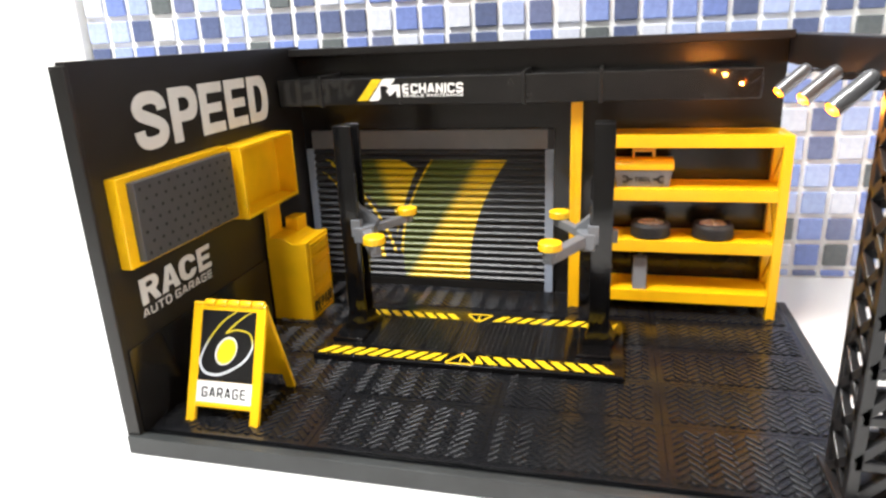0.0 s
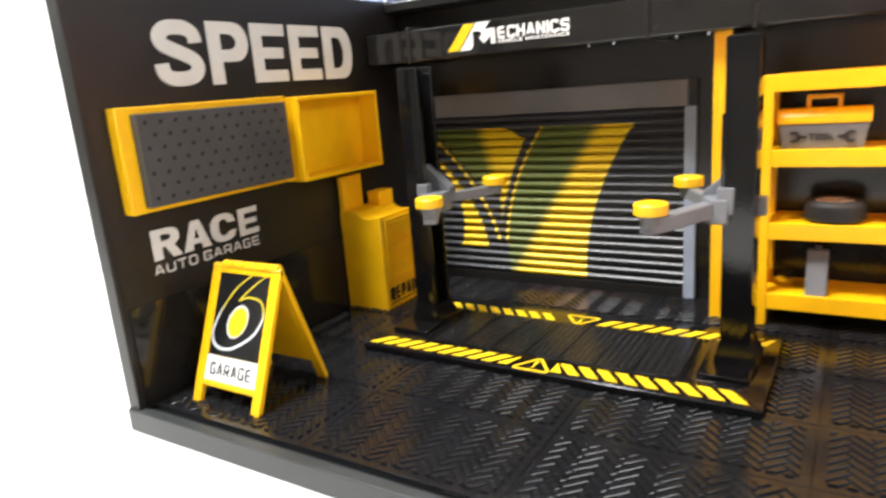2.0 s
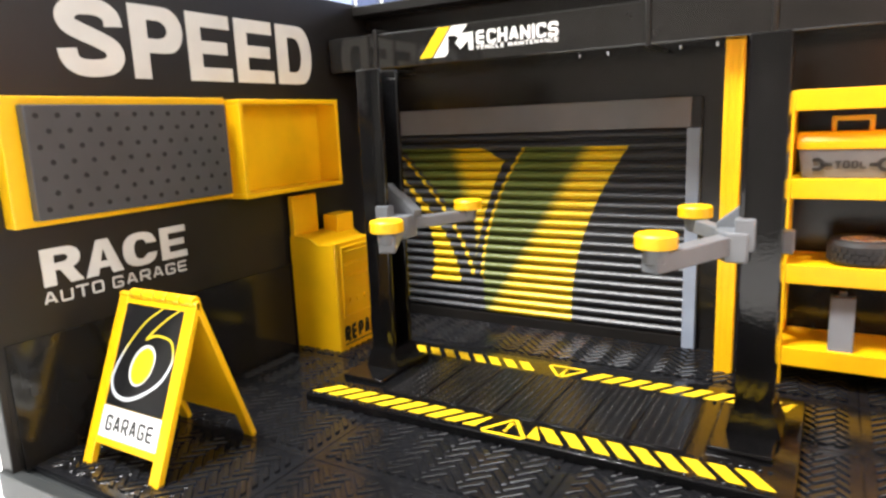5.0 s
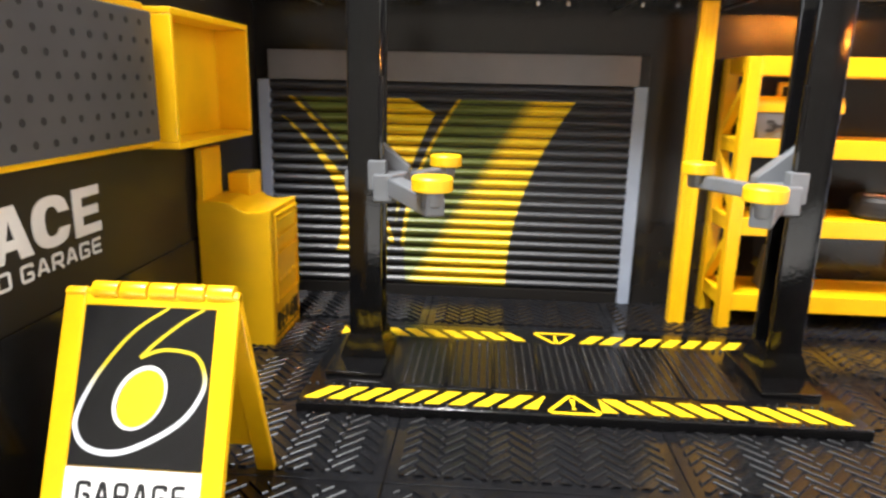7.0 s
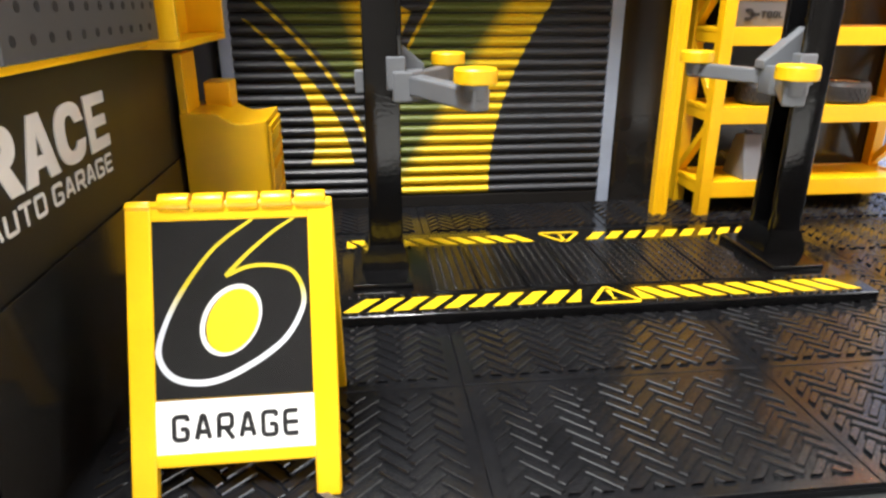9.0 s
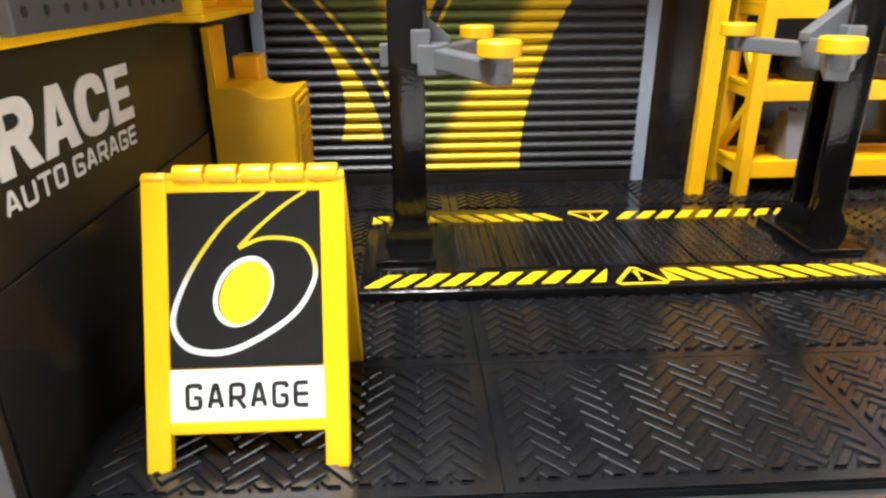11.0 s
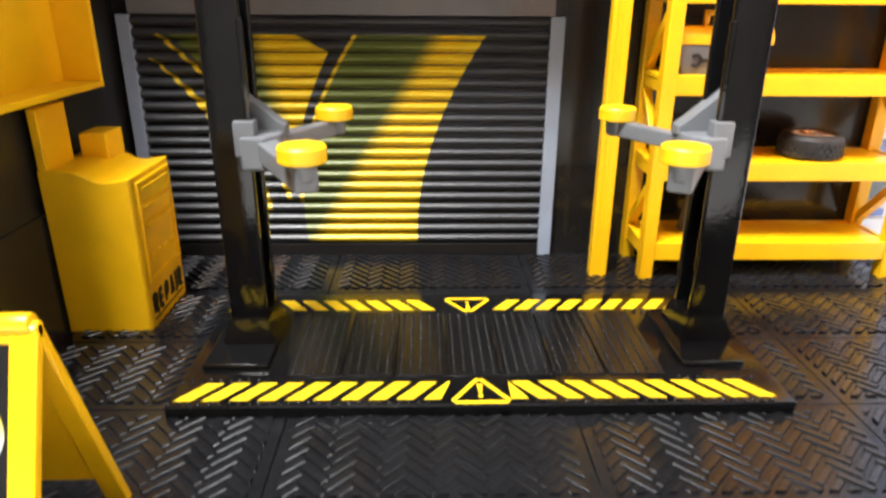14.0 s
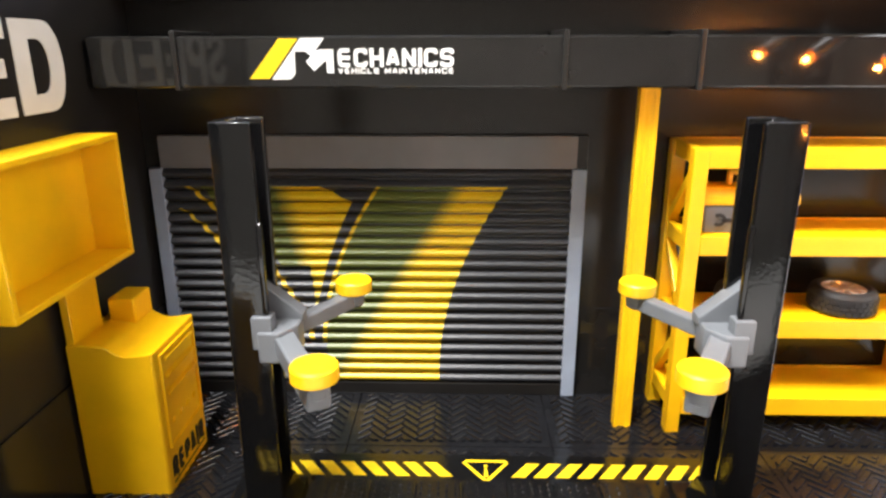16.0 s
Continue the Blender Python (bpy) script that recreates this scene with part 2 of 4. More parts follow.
# ---- mesh helpers ----
def box(bm, x0, x1, y0, y1, z0, z1, r=0.0, seg=2):
    """Adds a box, with rounded edges where r is given."""
    made = bmesh.ops.create_cube(bm, size=1.0)
    vs = made["verts"]
    for v in vs:
        v.co = Vector(((x0 + x1) / 2 + v.co.x * (x1 - x0), (y0 + y1) / 2 + v.co.y * (y1 - y0), (z0 + z1) / 2 + v.co.z * (z1 - z0)))
    if r:
        es = list({e for v in vs for e in v.link_edges})
        bmesh.ops.bevel(bm, geom=es, offset=r, segments=seg, affect="EDGES", profile=0.5)
    return bm


def boxes(*sizes, r=0.0004, seg=2):
    bm = bmesh.new()
    for s in sizes:
        one = bmesh.new()
        box(one, *s, r=r, seg=seg)
        merge(bm, one)
    return bm


def merge(bm, one, m=None):
    """Adds the bmesh one to bm, moved by m."""
    me = bpy.data.meshes.new("scratch")
    if m is not None:
        bmesh.ops.transform(one, matrix=m, verts=one.verts)
    one.to_mesh(me)
    one.free()
    bm.from_mesh(me)
    bpy.data.meshes.remove(me)
    return bm


def prism(points, axis, lo, hi, r=0.0, seg=2):
    """A prism over a 2D outline: axis is the direction of extrusion, the other two are taken in order x, y, z."""
    bm = bmesh.new()
    put = {"x": lambda a, c, h: (h, a, c), "y": lambda a, c, h: (a, h, c), "z": lambda a, c, h: (a, c, h)}[axis]
    f = bm.faces.new([bm.verts.new(put(a, c, lo)) for a, c in points])
    ext = bmesh.ops.extrude_face_region(bm, geom=[f])
    for v in [g for g in ext["geom"] if isinstance(g, bmesh.types.BMVert)]:
        v.co["xyz".index(axis)] = hi
    bmesh.ops.recalc_face_normals(bm, faces=bm.faces)
    if r:
        bmesh.ops.bevel(bm, geom=list(bm.edges), offset=r, segments=seg, affect="EDGES", profile=0.5)
    return bm


def lathe(profile, steps=32, r=0.0):
    """Turns (radius, z) points about the z axis."""
    bm = bmesh.new()
    rings = []
    for rad, z in profile:
        if rad < 1e-6:
            rings.append([bm.verts.new((0, 0, z))])
        else:
            rings.append([bm.verts.new((rad * math.cos(2 * math.pi * k / steps), rad * math.sin(2 * math.pi * k / steps), z)) for k in range(steps)])
    for a, c in zip(rings, rings[1:]):
        for k in range(steps):
            j = (k + 1) % steps
            if len(a) == 1 and len(c) == 1:
                continue
            if len(a) == 1:
                bm.faces.new((a[0], c[k], c[j]))
            elif len(c) == 1:
                bm.faces.new((a[k], c[0], a[j]))
            else:
                bm.faces.new((a[k], c[k], c[j], a[j]))
    bmesh.ops.recalc_face_normals(bm, faces=bm.faces)
    return bm


def bar(p, q, w, h, r=0.0003):
    """A square bar of width w and depth h from p to q."""
    p, q = Vector(p), Vector(q)
    bm = bmesh.new()
    box(bm, -w / 2, w / 2, -h / 2, h / 2, 0, (q - p).length, r=r)
    turn = (q - p).to_track_quat("Z", "X").to_matrix().to_4x4()
    bmesh.ops.transform(bm, matrix=Matrix.Translation(p) @ turn, verts=bm.verts)
    return bm


def ribbon(points, width, thick, closed=False):
    """A flat band along 2D points in the xy plane, thick high; width is a number or one for each point."""
    bm = bmesh.new()
    n = len(points)
    rows = []
    for i, p in enumerate(points):
        a = Vector(points[(i - 1) % n] if closed or i else p)
        c = Vector(points[(i + 1) % n] if closed or i < n - 1 else p)
        d = (c - a).normalized()
        s = Vector((-d.y, d.x)) * (width if isinstance(width, float) else width[i]) / 2
        rows.append([bm.verts.new((p[0] + s.x, p[1] + s.y, thick)), bm.verts.new((p[0] - s.x, p[1] - s.y, thick)),
                     bm.verts.new((p[0] - s.x, p[1] - s.y, 0)), bm.verts.new((p[0] + s.x, p[1] + s.y, 0))])
    for i in range(n if closed else n - 1):
        a, c = rows[i], rows[(i + 1) % n]
        for k in range(4):
            j = (k + 1) % 4
            bm.faces.new((a[k], a[j], c[j], c[k]))
    if not closed:
        bm.faces.new(rows[0])
        bm.faces.new(rows[-1][::-1])
    bmesh.ops.recalc_face_normals(bm, faces=bm.faces)
    return bm


def smooth_line(pts, per=6):
    """Catmull-Rom curve through 2D points."""
    out = []
    for i in range(len(pts) - 1):
        p0, p1, p2, p3 = (Vector(pts[max(min(k, len(pts) - 1), 0)]) for k in (i - 1, i, i + 1, i + 2))
        for s in range(per):
            t = s / per
            out.append(tuple(0.5 * ((2 * p1) + (p2 - p0) * t + (2 * p0 - 5 * p1 + 4 * p2 - p3) * t * t + (3 * p1 - p0 - 3 * p2 + p3) * t ** 3)))
    return out + [tuple(pts[-1])]


STROKES = {
    "A": ["0,0 .40,1 .60,1 1,0", ".2,.3 .8,.3"], "C": ["1,.74 1,1 0,1 0,0 1,0 1,.26"], "E": ["1,1 0,1 0,0 1,0", "0,.5 .9,.5"],
    "G": ["1,.8 1,1 0,1 0,0 1,0 1,.46 .5,.46"], "H": ["0,0 0,1", "1,0 1,1", "0,.5 1,.5"], "I": [".5,0 .5,1"], "L": ["0,1 0,0 1,0"],
    "M": ["0,0 0,1", "0,1 .5,.2", ".5,.2 1,1", "1,1 1,0"], "N": ["0,0 0,1", "0,1 1,0", "1,0 1,1"], "O": ["0,.5 0,1 1,1 1,0 0,0 0,.5"],
    "P": ["0,0 0,1 1,1 1,.42 0,.42"], "R": ["0,0 0,1 1,1 1,.42 0,.42", ".5,.42 1,0"], "S": ["1,.76 1,1 0,1 0,.5 1,.5 1,0 0,0 0,.24"],
    "T": ["0,1 1,1", ".5,0 .5,1"], "U": ["0,1 0,0 1,0 1,1"], "V": ["0,1 .5,0", ".5,0 1,1"]}


def rounded(pts, r):
    """A polyline with its corners turned into short arcs."""
    pts = [Vector(p) for p in pts]
    out = [pts[0]]
    for a, p, c in zip(pts, pts[1:], pts[2:]):
        d0, d1 = a - p, c - p
        k = min(r, d0.length * 0.45, d1.length * 0.45)
        p0, p1 = p + d0.normalized() * k, p + d1.normalized() * k
        out += [p0.lerp(p, t).lerp(p.lerp(p1, t), t) for t in (0.0, 0.2, 0.4, 0.6, 0.8, 1.0)]
    return [tuple(p) for p in out + [pts[-1]]]


def stroke_letter(ch, width, height, line, thick):
    """A wide sans-serif capital with rounded corners, drawn as bands of one width."""
    bm = bmesh.new()
    for k, path in enumerate(STROKES[ch]):
        pts = [tuple(float(v) for v in p.split(",")) for p in path.split()]
        pts = [(line / 2 + u * (width - line), line / 2 + v * (height - line)) for u, v in pts]
        if ch in "HIMNTV" or (ch in "EAR" and k):
            # straight strokes run out to the full height and width
            a, c = Vector(pts[0]), Vector(pts[-1])
            e = (c - a).normalized() * line * (0.5 if ch in "HITR" else 0.35)
            pts = [tuple(a - e), tuple(c + e)]
        merge(bm, ribbon(rounded(pts, line * 0.95), line, thick * (1 - 0.08 * k)))
    return bm


def stroke_word(words, width, height, line, gap, thick=0.0003, blank=0.5):
    """Words in stroke letters, lower left corner at the origin; gap and blank are shares of a letter's width."""
    share = lambda c: blank if c == " " else line / width * len(words) * 0.9 if c == "I" else 1.15 if c == "M" else 1.0
    unit = width / (sum(share(c) for c in words) + gap * (len(words) - 1))
    bm, x = bmesh.new(), 0.0
    for c in words:
        w = share(c) * unit
        if c != " ":
            merge(bm, stroke_letter(c, max(w, line), height, line, thick), Matrix.Translation((x, 0, 0)))
        x += w + gap * unit
    return bm


def moved(bm, m):
    bmesh.ops.transform(bm, matrix=m, verts=bm.verts)
    return bm


# frames of the surfaces that carry print: x along the words, y up the words, z out of the surface
def on_left_wall(y, z, x=0.0):
    return Matrix(((0, 0, 1, x), (1, 0, 0, y), (0, 1, 0, z), (0, 0, 0, 1)))


def on_back_wall(x, z, y):
    return Matrix(((1, 0, 0, x), (0, 0, -1, y), (0, 1, 0, z), (0, 0, 0, 1)))


def top_of(ob):
    while ob.parent:
        ob = ob.parent
    return ob


def mesh_of(name, bm, material, shift=None, soft=True, sharp=20):
    if shift is not None:
        bmesh.ops.translate(bm, vec=-shift, verts=bm.verts)
    me = bpy.data.meshes.new(name)
    bm.to_mesh(me)
    bm.free()
    me.materials.append(material)
    if soft:
        me.shade_smooth()
        me.set_sharp_from_angle(angle=radians(sharp))
    return me


def part(name, bm, material, parent, label="", sharp=20):
    """One mesh under a thing or a part; bm is in the garage's metres."""
    ob = new(name, mesh_of(name, bm, material, top_of(parent).location, sharp=sharp))
    ob.parent = parent
    if label:
        tagged(ob, label)
    return ob


def thing(name, at, label, category, group="", kind=""):
    ob = new(name)
    ob.empty_display_size = 0.01
    ob.location = at
    return tagged(ob, label, category, group, kind)


def solid(name, bm, material, at, label, category, group="", kind=""):
    """A thing that is one mesh."""
    ob = new(name, mesh_of(name, bm, material, Vector(at)))
    ob.location = at
    return tagged(ob, label, category, group, kind)


def piece(name, mesh, parent, at):
    """A repeat that shares its mesh with the others."""
    ob = new(name, mesh)
    ob.parent = parent
    ob.location = Vector(at) - top_of(parent).location
    return ob


# ---- kitchen: counter, walls and the room behind the camera ----
BASE = -0.013
solid("counter", boxes((-1.48, 1.68, -0.62, 0.155, BASE - 0.04, BASE), r=0.003), COUNTER, (0, -0.2, BASE), "white glossy kitchen counter top under the toy garage", "counter", kind="structure")
solid("wall_left_white", boxes((-1.5, -0.2545, 0.044, 0.16, BASE, 1.5), r=0.002), WHITE_WALL, (-0.7, 0.08, BASE), "plain white painted wall beside the mosaic", "wall", kind="structure")
wall_back = solid("wall_tiled", boxes((-0.252, 1.6, 0.0712, 0.12, BASE, 0.3112), r=0), GROUT, (0, 0.0712, BASE), "kitchen wall of blue mosaic glass tiles with white grout", "wall", kind="structure")
wall_back.rotation_euler = (0, 0, math.atan(0.07))
# unseen walls added to darken the floor's reflection at centre, brighten it at right
upper = solid("reflection_wall_dark", boxes((-0.252, 0.47, 0.0690, 0.12, 0.3114, 1.5), r=0), ROOM_DARK, (0, 0.0712, 0.3114), "unseen dark wall added above the mosaic for floor reflections", "wall", kind="structure")
upper_right = solid("reflection_wall_white", boxes((0.47, 1.6, 0.0690, 0.12, 0.3114, 1.5), r=0), WHITE_WALL, (0, 0.0712, 0.3114), "unseen white wall added above the mosaic for floor reflections", "wall", kind="structure")
upper.rotation_euler = upper_right.rotation_euler = (0, 0, math.atan(0.07))
solid("wall_room_left", boxes((-1.6, -1.5, -2.6, 0.16, -0.9, 1.5), r=0), ROOM_WALL, (-1.5, -1, -0.9), "plain pale grey wall of the room", "wall", kind="structure")
solid("wall_room_right", boxes((1.7, 1.8, -2.6, 0.16, -0.9, 1.5), r=0), ROOM_WALL, (1.7, -1, -0.9), "plain pale grey wall of the room", "wall", kind="structure")
solid("wall_room_rear", boxes((-1.6, 1.8, -2.7, -2.6, -0.9, 1.5), r=0), ROOM_REAR, (0, -2.6, -0.9), "plain light wall of the room", "wall", kind="structure")
solid("room_floor", boxes((-1.6, 1.8, -2.7, 0.16, -1.0, -0.9), r=0), ROOM_FLOOR, (0, -1, -0.9), "brown floor of the room", "floor", kind="structure")
solid("ceiling", boxes((-1.6, 1.8, -2.7, 0.16, 1.5, 1.6), r=0), WHITE_WALL, (0, -1, 1.5), "plain white ceiling of the room", "ceiling", kind="structure")

# ---- the toy garage: base, walls, floor panels ----
W, FRONT, TOP, WX = 0.4045, -0.2535, 0.2135, -0.0022
solid("garage_base", boxes((-0.0088, W + 0.008, FRONT - 0.0040, 0.013, BASE, -0.0035), (-0.0089, W + 0.0081, FRONT - 0.0095, FRONT - 0.0035, BASE, -0.0008), r=0.0007), BLACK_BASE, (0.2, -0.12, BASE),
      "dark grey plastic base tray of the toy garage", "base", kind="structure")
wall_l = solid("wall_west", boxes((-0.0085, WX, FRONT - 0.004, 0.012, -0.0035, TOP + 0.002), (-0.0098, WX + 0.0015, FRONT - 0.0075, FRONT - 0.004, -0.0030, TOP), r=0.0006), BLACK_WALL, (0, -0.12, -0.0035),
               "black plastic side wall of the toy garage", "wall", kind="structure")
part("lower_panel", boxes((WX - 0.0002, WX + 0.0011, FRONT - 0.002, 0.003, -0.002, 0.0525), r=0.0002), BLACK_PANEL, wall_l, "polished black skirting panel")
wall_b = solid("wall_north", boxes((WX, 0.392, 0.004, 0.012, -0.0035, TOP), r=0.0006), BLACK_GLOSS_WALL, (0.2, 0.004, -0.0035), "black plastic back wall of the toy garage", "wall", kind="structure")
part("lower_panel", boxes((0.224, 0.391, 0.0030, 0.004, -0.002, 0.051), r=0.0002), BLACK_PANEL, wall_b, "polished black skirting panel")
part("top_rail", boxes((WX, 0.3922, -0.010, 0.0035, TOP - 0.006, TOP), r=0.0006), BLACK_WALL, wall_b, "black top rail")

floor = solid("floor", boxes((WX, W, FRONT, 0.004, -0.003, -0.0012), r=0), BLACK_FLOOR, (0.2, -0.12, -0.003), "black plastic garage floor of raised tread panels", "floor", kind="structure")


def tread_mesh(w, d):
    """Herringbone tread bars of one floor panel, lower left corner at the origin."""
    bm = bmesh.new()
    # parquet of bars at right angles, each butting on the side of the next
    col, step, half, wid, high = 0.0080, 0.0060, 0.0054, 0.00128, 0.00085
    nx, ny, edge = int(w / col) + 2, int(d / step) + 2, 0.0042
    c = math.cos(radians(45))
    for i in range(nx):
        s = c if i % 2 else -c
        for j in range(ny):
            cx, cy = w / 2 + (i - (nx - 1) / 2) * col, d / 2 + (j - (ny - 1) / 2) * step + (step / 4 if i % 2 else -step / 4)
            rings = []
            # foot, shoulder and top of a rounded bar
            for inset, z in ((0.0, -0.0002), (0.00012, high * 0.55), (0.00034, high)):
                rings.append([bm.verts.new((cx + u * c - v * s, cy + u * s + v * c, z)) for u, v in ((-half + inset, -wid + inset), (half - inset, -wid + inset), (half - inset, wid - inset), (-half + inset, wid - inset))])
            bm.faces.new(rings[-1])
            for lo, hi in zip(rings, rings[1:]):
                for k in range(4):
                    q = (k + 1) % 4
                    bm.faces.new((lo[k], lo[q], hi[q], hi[k]))
    # bars stop in a straight line along the smooth border of the panel
    for co, no in (((edge, 0, 0), (-1, 0, 0)), ((w - edge, 0, 0), (1, 0, 0)), ((0, edge, 0), (0, -1, 0)), ((0, d - edge, 0), (0, 1, 0))):
        bmesh.ops.bisect_plane(bm, geom=bm.verts[:] + bm.edges[:] + bm.faces[:], plane_co=co, plane_no=no, clear_outer=True)
    return bm


COLS, ROWS_Y = [0.002, 0.1045, 0.2040, 0.3020, W], [FRONT, -0.1965, -0.1475, -0.0985, -0.0495, 0.003]
panel_meshes = {}
for i in range(4):
    for j in range(5):
        w, d = round(COLS[i + 1] - COLS[i], 4), round(ROWS_Y[j + 1] - ROWS_Y[j], 4)
        if (w, d) not in panel_meshes:
            panel_meshes[w, d] = (mesh_of("floor_panel", boxes((0.0002, w - 0.0002, 0.0002, d - 0.0002, -0.0011, 0.0), r=0.0002), BLACK_FLOOR),
                                  mesh_of("tread", tread_mesh(w, d), BLACK_TREAD, soft=False))
        p = piece("floor_panel", panel_meshes[w, d][0], floor, (COLS[i], ROWS_Y[j], 0))
        q = new("tread", panel_meshes[w, d][1])
        q.parent = p
        tagged(q, kind="stuff")


# ---- print on the left wall ----
def bowl(x0, x1, z0, z1, sx, sz, n=14):
    """Closed outline of the curved stroke of D, P and R: a straight run, a half ellipse, and back inside it."""
    def run(a0, a1, c0, c1):
        xm, rz = a0 + (a1 - a0) * 0.42, (c1 - c0) / 2
        arc = [(xm + (a1 - xm) * math.sin(math.pi * k / n) ** 0.8, (c0 + c1) / 2 - rz * math.cos(math.pi * k / n)) for k in range(n + 1)]
        return [(a0, c0)] + arc + [(a0, c1)]
    return run(x0, x1, z0, z1) + run(x0, x1 - sx, z0 + sz, z1 - sz)[::-1]


def block_letter(ch, width, height, thick):
    """Heavy sans-serif capital in the xy plane; None where the built-in font does."""
    sx, sz, bm = 0.31, 0.205, bmesh.new()
    stem = [(0, 0), (sx, 0), (sx, 1), (0, 1)]
    shapes = []
    if ch == "E":
        shapes = [[(0, 0), (1, 0), (1, sz), (sx, sz), (sx, 0.405), (0.92, 0.405), (0.92, 0.595), (sx, 0.595), (sx, 1 - sz), (1, 1 - sz), (1, 1), (0, 1)]]
    elif ch == "D":
        shapes = [stem, bowl(sx - 0.01, 1, 0, 1, sx, sz)]
    elif ch == "P":
        shapes = [stem, bowl(sx - 0.01, 1, 0.36, 1, sx, sz * 0.95)]
    elif ch == "R":
        shapes = [stem, bowl(sx - 0.01, 0.97, 0.40, 1, sx, sz * 0.95), [(0.42, 0.42), (0.72, 0.47), (1.0, 0), (0.66, 0)]]
    elif ch == "A":
        shapes = [[(0, 0), (0.31, 0), (0.56, 1), (0.34, 1)], [(0.69, 0), (1, 0), (0.66, 1), (0.44, 1)], [(0.3, 0.2), (0.7, 0.2), (0.66, 0.385), (0.34, 0.385)]]
    elif ch == "C":
        a = [radians(d) for d in range(42, 319, 12)]
        out = [(0.5 + 0.5 * math.copysign(abs(math.cos(q)) ** 0.8, math.cos(q)), 0.5 + 0.5 * math.copysign(abs(math.sin(q)) ** 0.8, math.sin(q))) for q in a]
        inn = [(0.5 + 0.19 * math.copysign(abs(math.cos(q)) ** 0.8, math.cos(q)), 0.5 + 0.29 * math.copysign(abs(math.sin(q)) ** 0.8, math.sin(q))) for q in a]
        shapes = [out + [(0.98, 0.335), (0.69, 0.335)] + inn[::-1] + [(0.69, 0.64), (0.98, 0.64)]]
    elif ch == "S":
        mid = smooth_line([(0.86, 0.66), (0.83, 0.80), (0.68, 0.885), (0.48, 0.90), (0.28, 0.87), (0.165, 0.76), (0.20, 0.64), (0.36, 0.565), (0.60, 0.48), (0.80, 0.385), (0.845, 0.255), (0.74, 0.14), (0.52, 0.10), (0.30, 0.115), (0.17, 0.20), (0.14, 0.34)], 5)
        band = ribbon([(x * 0.82, z) for x, z in mid], 0.225, 1.0)
        lo, hi = min(v.co.x for v in band.verts), max(v.co.x for v in band.verts)
        zl, zh = min(v.co.y for v in band.verts), max(v.co.y for v in band.verts)
        for v in band.verts:
            v.co = Vector(((v.co.x - lo) / (hi - lo), (v.co.y - zl) / (zh - zl), v.co.z))
        merge(bm, band)
    else:
        return None
    for k, sh in enumerate(shapes):
        merge(bm, prism(sh, "z", 0, 1.0 - 0.06 * k))
    for v in bm.verts:
        v.co = Vector((v.co.x * width, v.co.y * height, v.co.z * thick))
    return bm


def wall_word(name, letters, y0, y1, z0, z1, bold, label):
    """Words on the left wall: letters are (character, share of the width, gap after it); each letter is a part."""
    t = thing(name, (WX, (y0 + y1) / 2, z0), label, "lettering")
    total = sum(w + g for _, w, g in letters) - letters[-1][2]
    y = y0
    for ch, w, g in letters:
        wide = (y1 - y0) * w / total
        if ch != " ":
            part("letter", moved(block_letter(ch, wide, z1 - z0, 0.0005) if bold > 0.04 else stroke_letter(ch, wide, z1 - z0, 0.00095, 0.0004), on_left_wall(y, z0, WX - 0.0001)), WHITE_PRINT, t)
        y += wide + (y1 - y0) * g / total
    return t


wall_word("speed_lettering", [("S", 1.08, 0.13), ("P", 1.0, 0.09), ("E", 0.95, 0.13), ("E", 0.95, 0.12), ("D", 1.02, 0.0)], -0.2155, -0.0545, 0.1615, 0.1958, 0.075, "large white bold letters SPEED on the black wall")
wall_word("race_lettering", [("R", 1.0, 0.06), ("A", 1.05, 0.03), ("C", 1.05, 0.11), ("E", 0.85, 0.0)], -0.236, -0.1625, 0.0728, 0.0891, 0.075, "white bold letters RACE on the black wall")
wall_word("auto_garage_lettering", [(c, 0.2 if c == " " else 1.0, 0.27) for c in "AUTO GARAGE"], -0.237, -0.1635, 0.0650, 0.0706, 0.035, "small white letters AUTO GARAGE on the black wall")


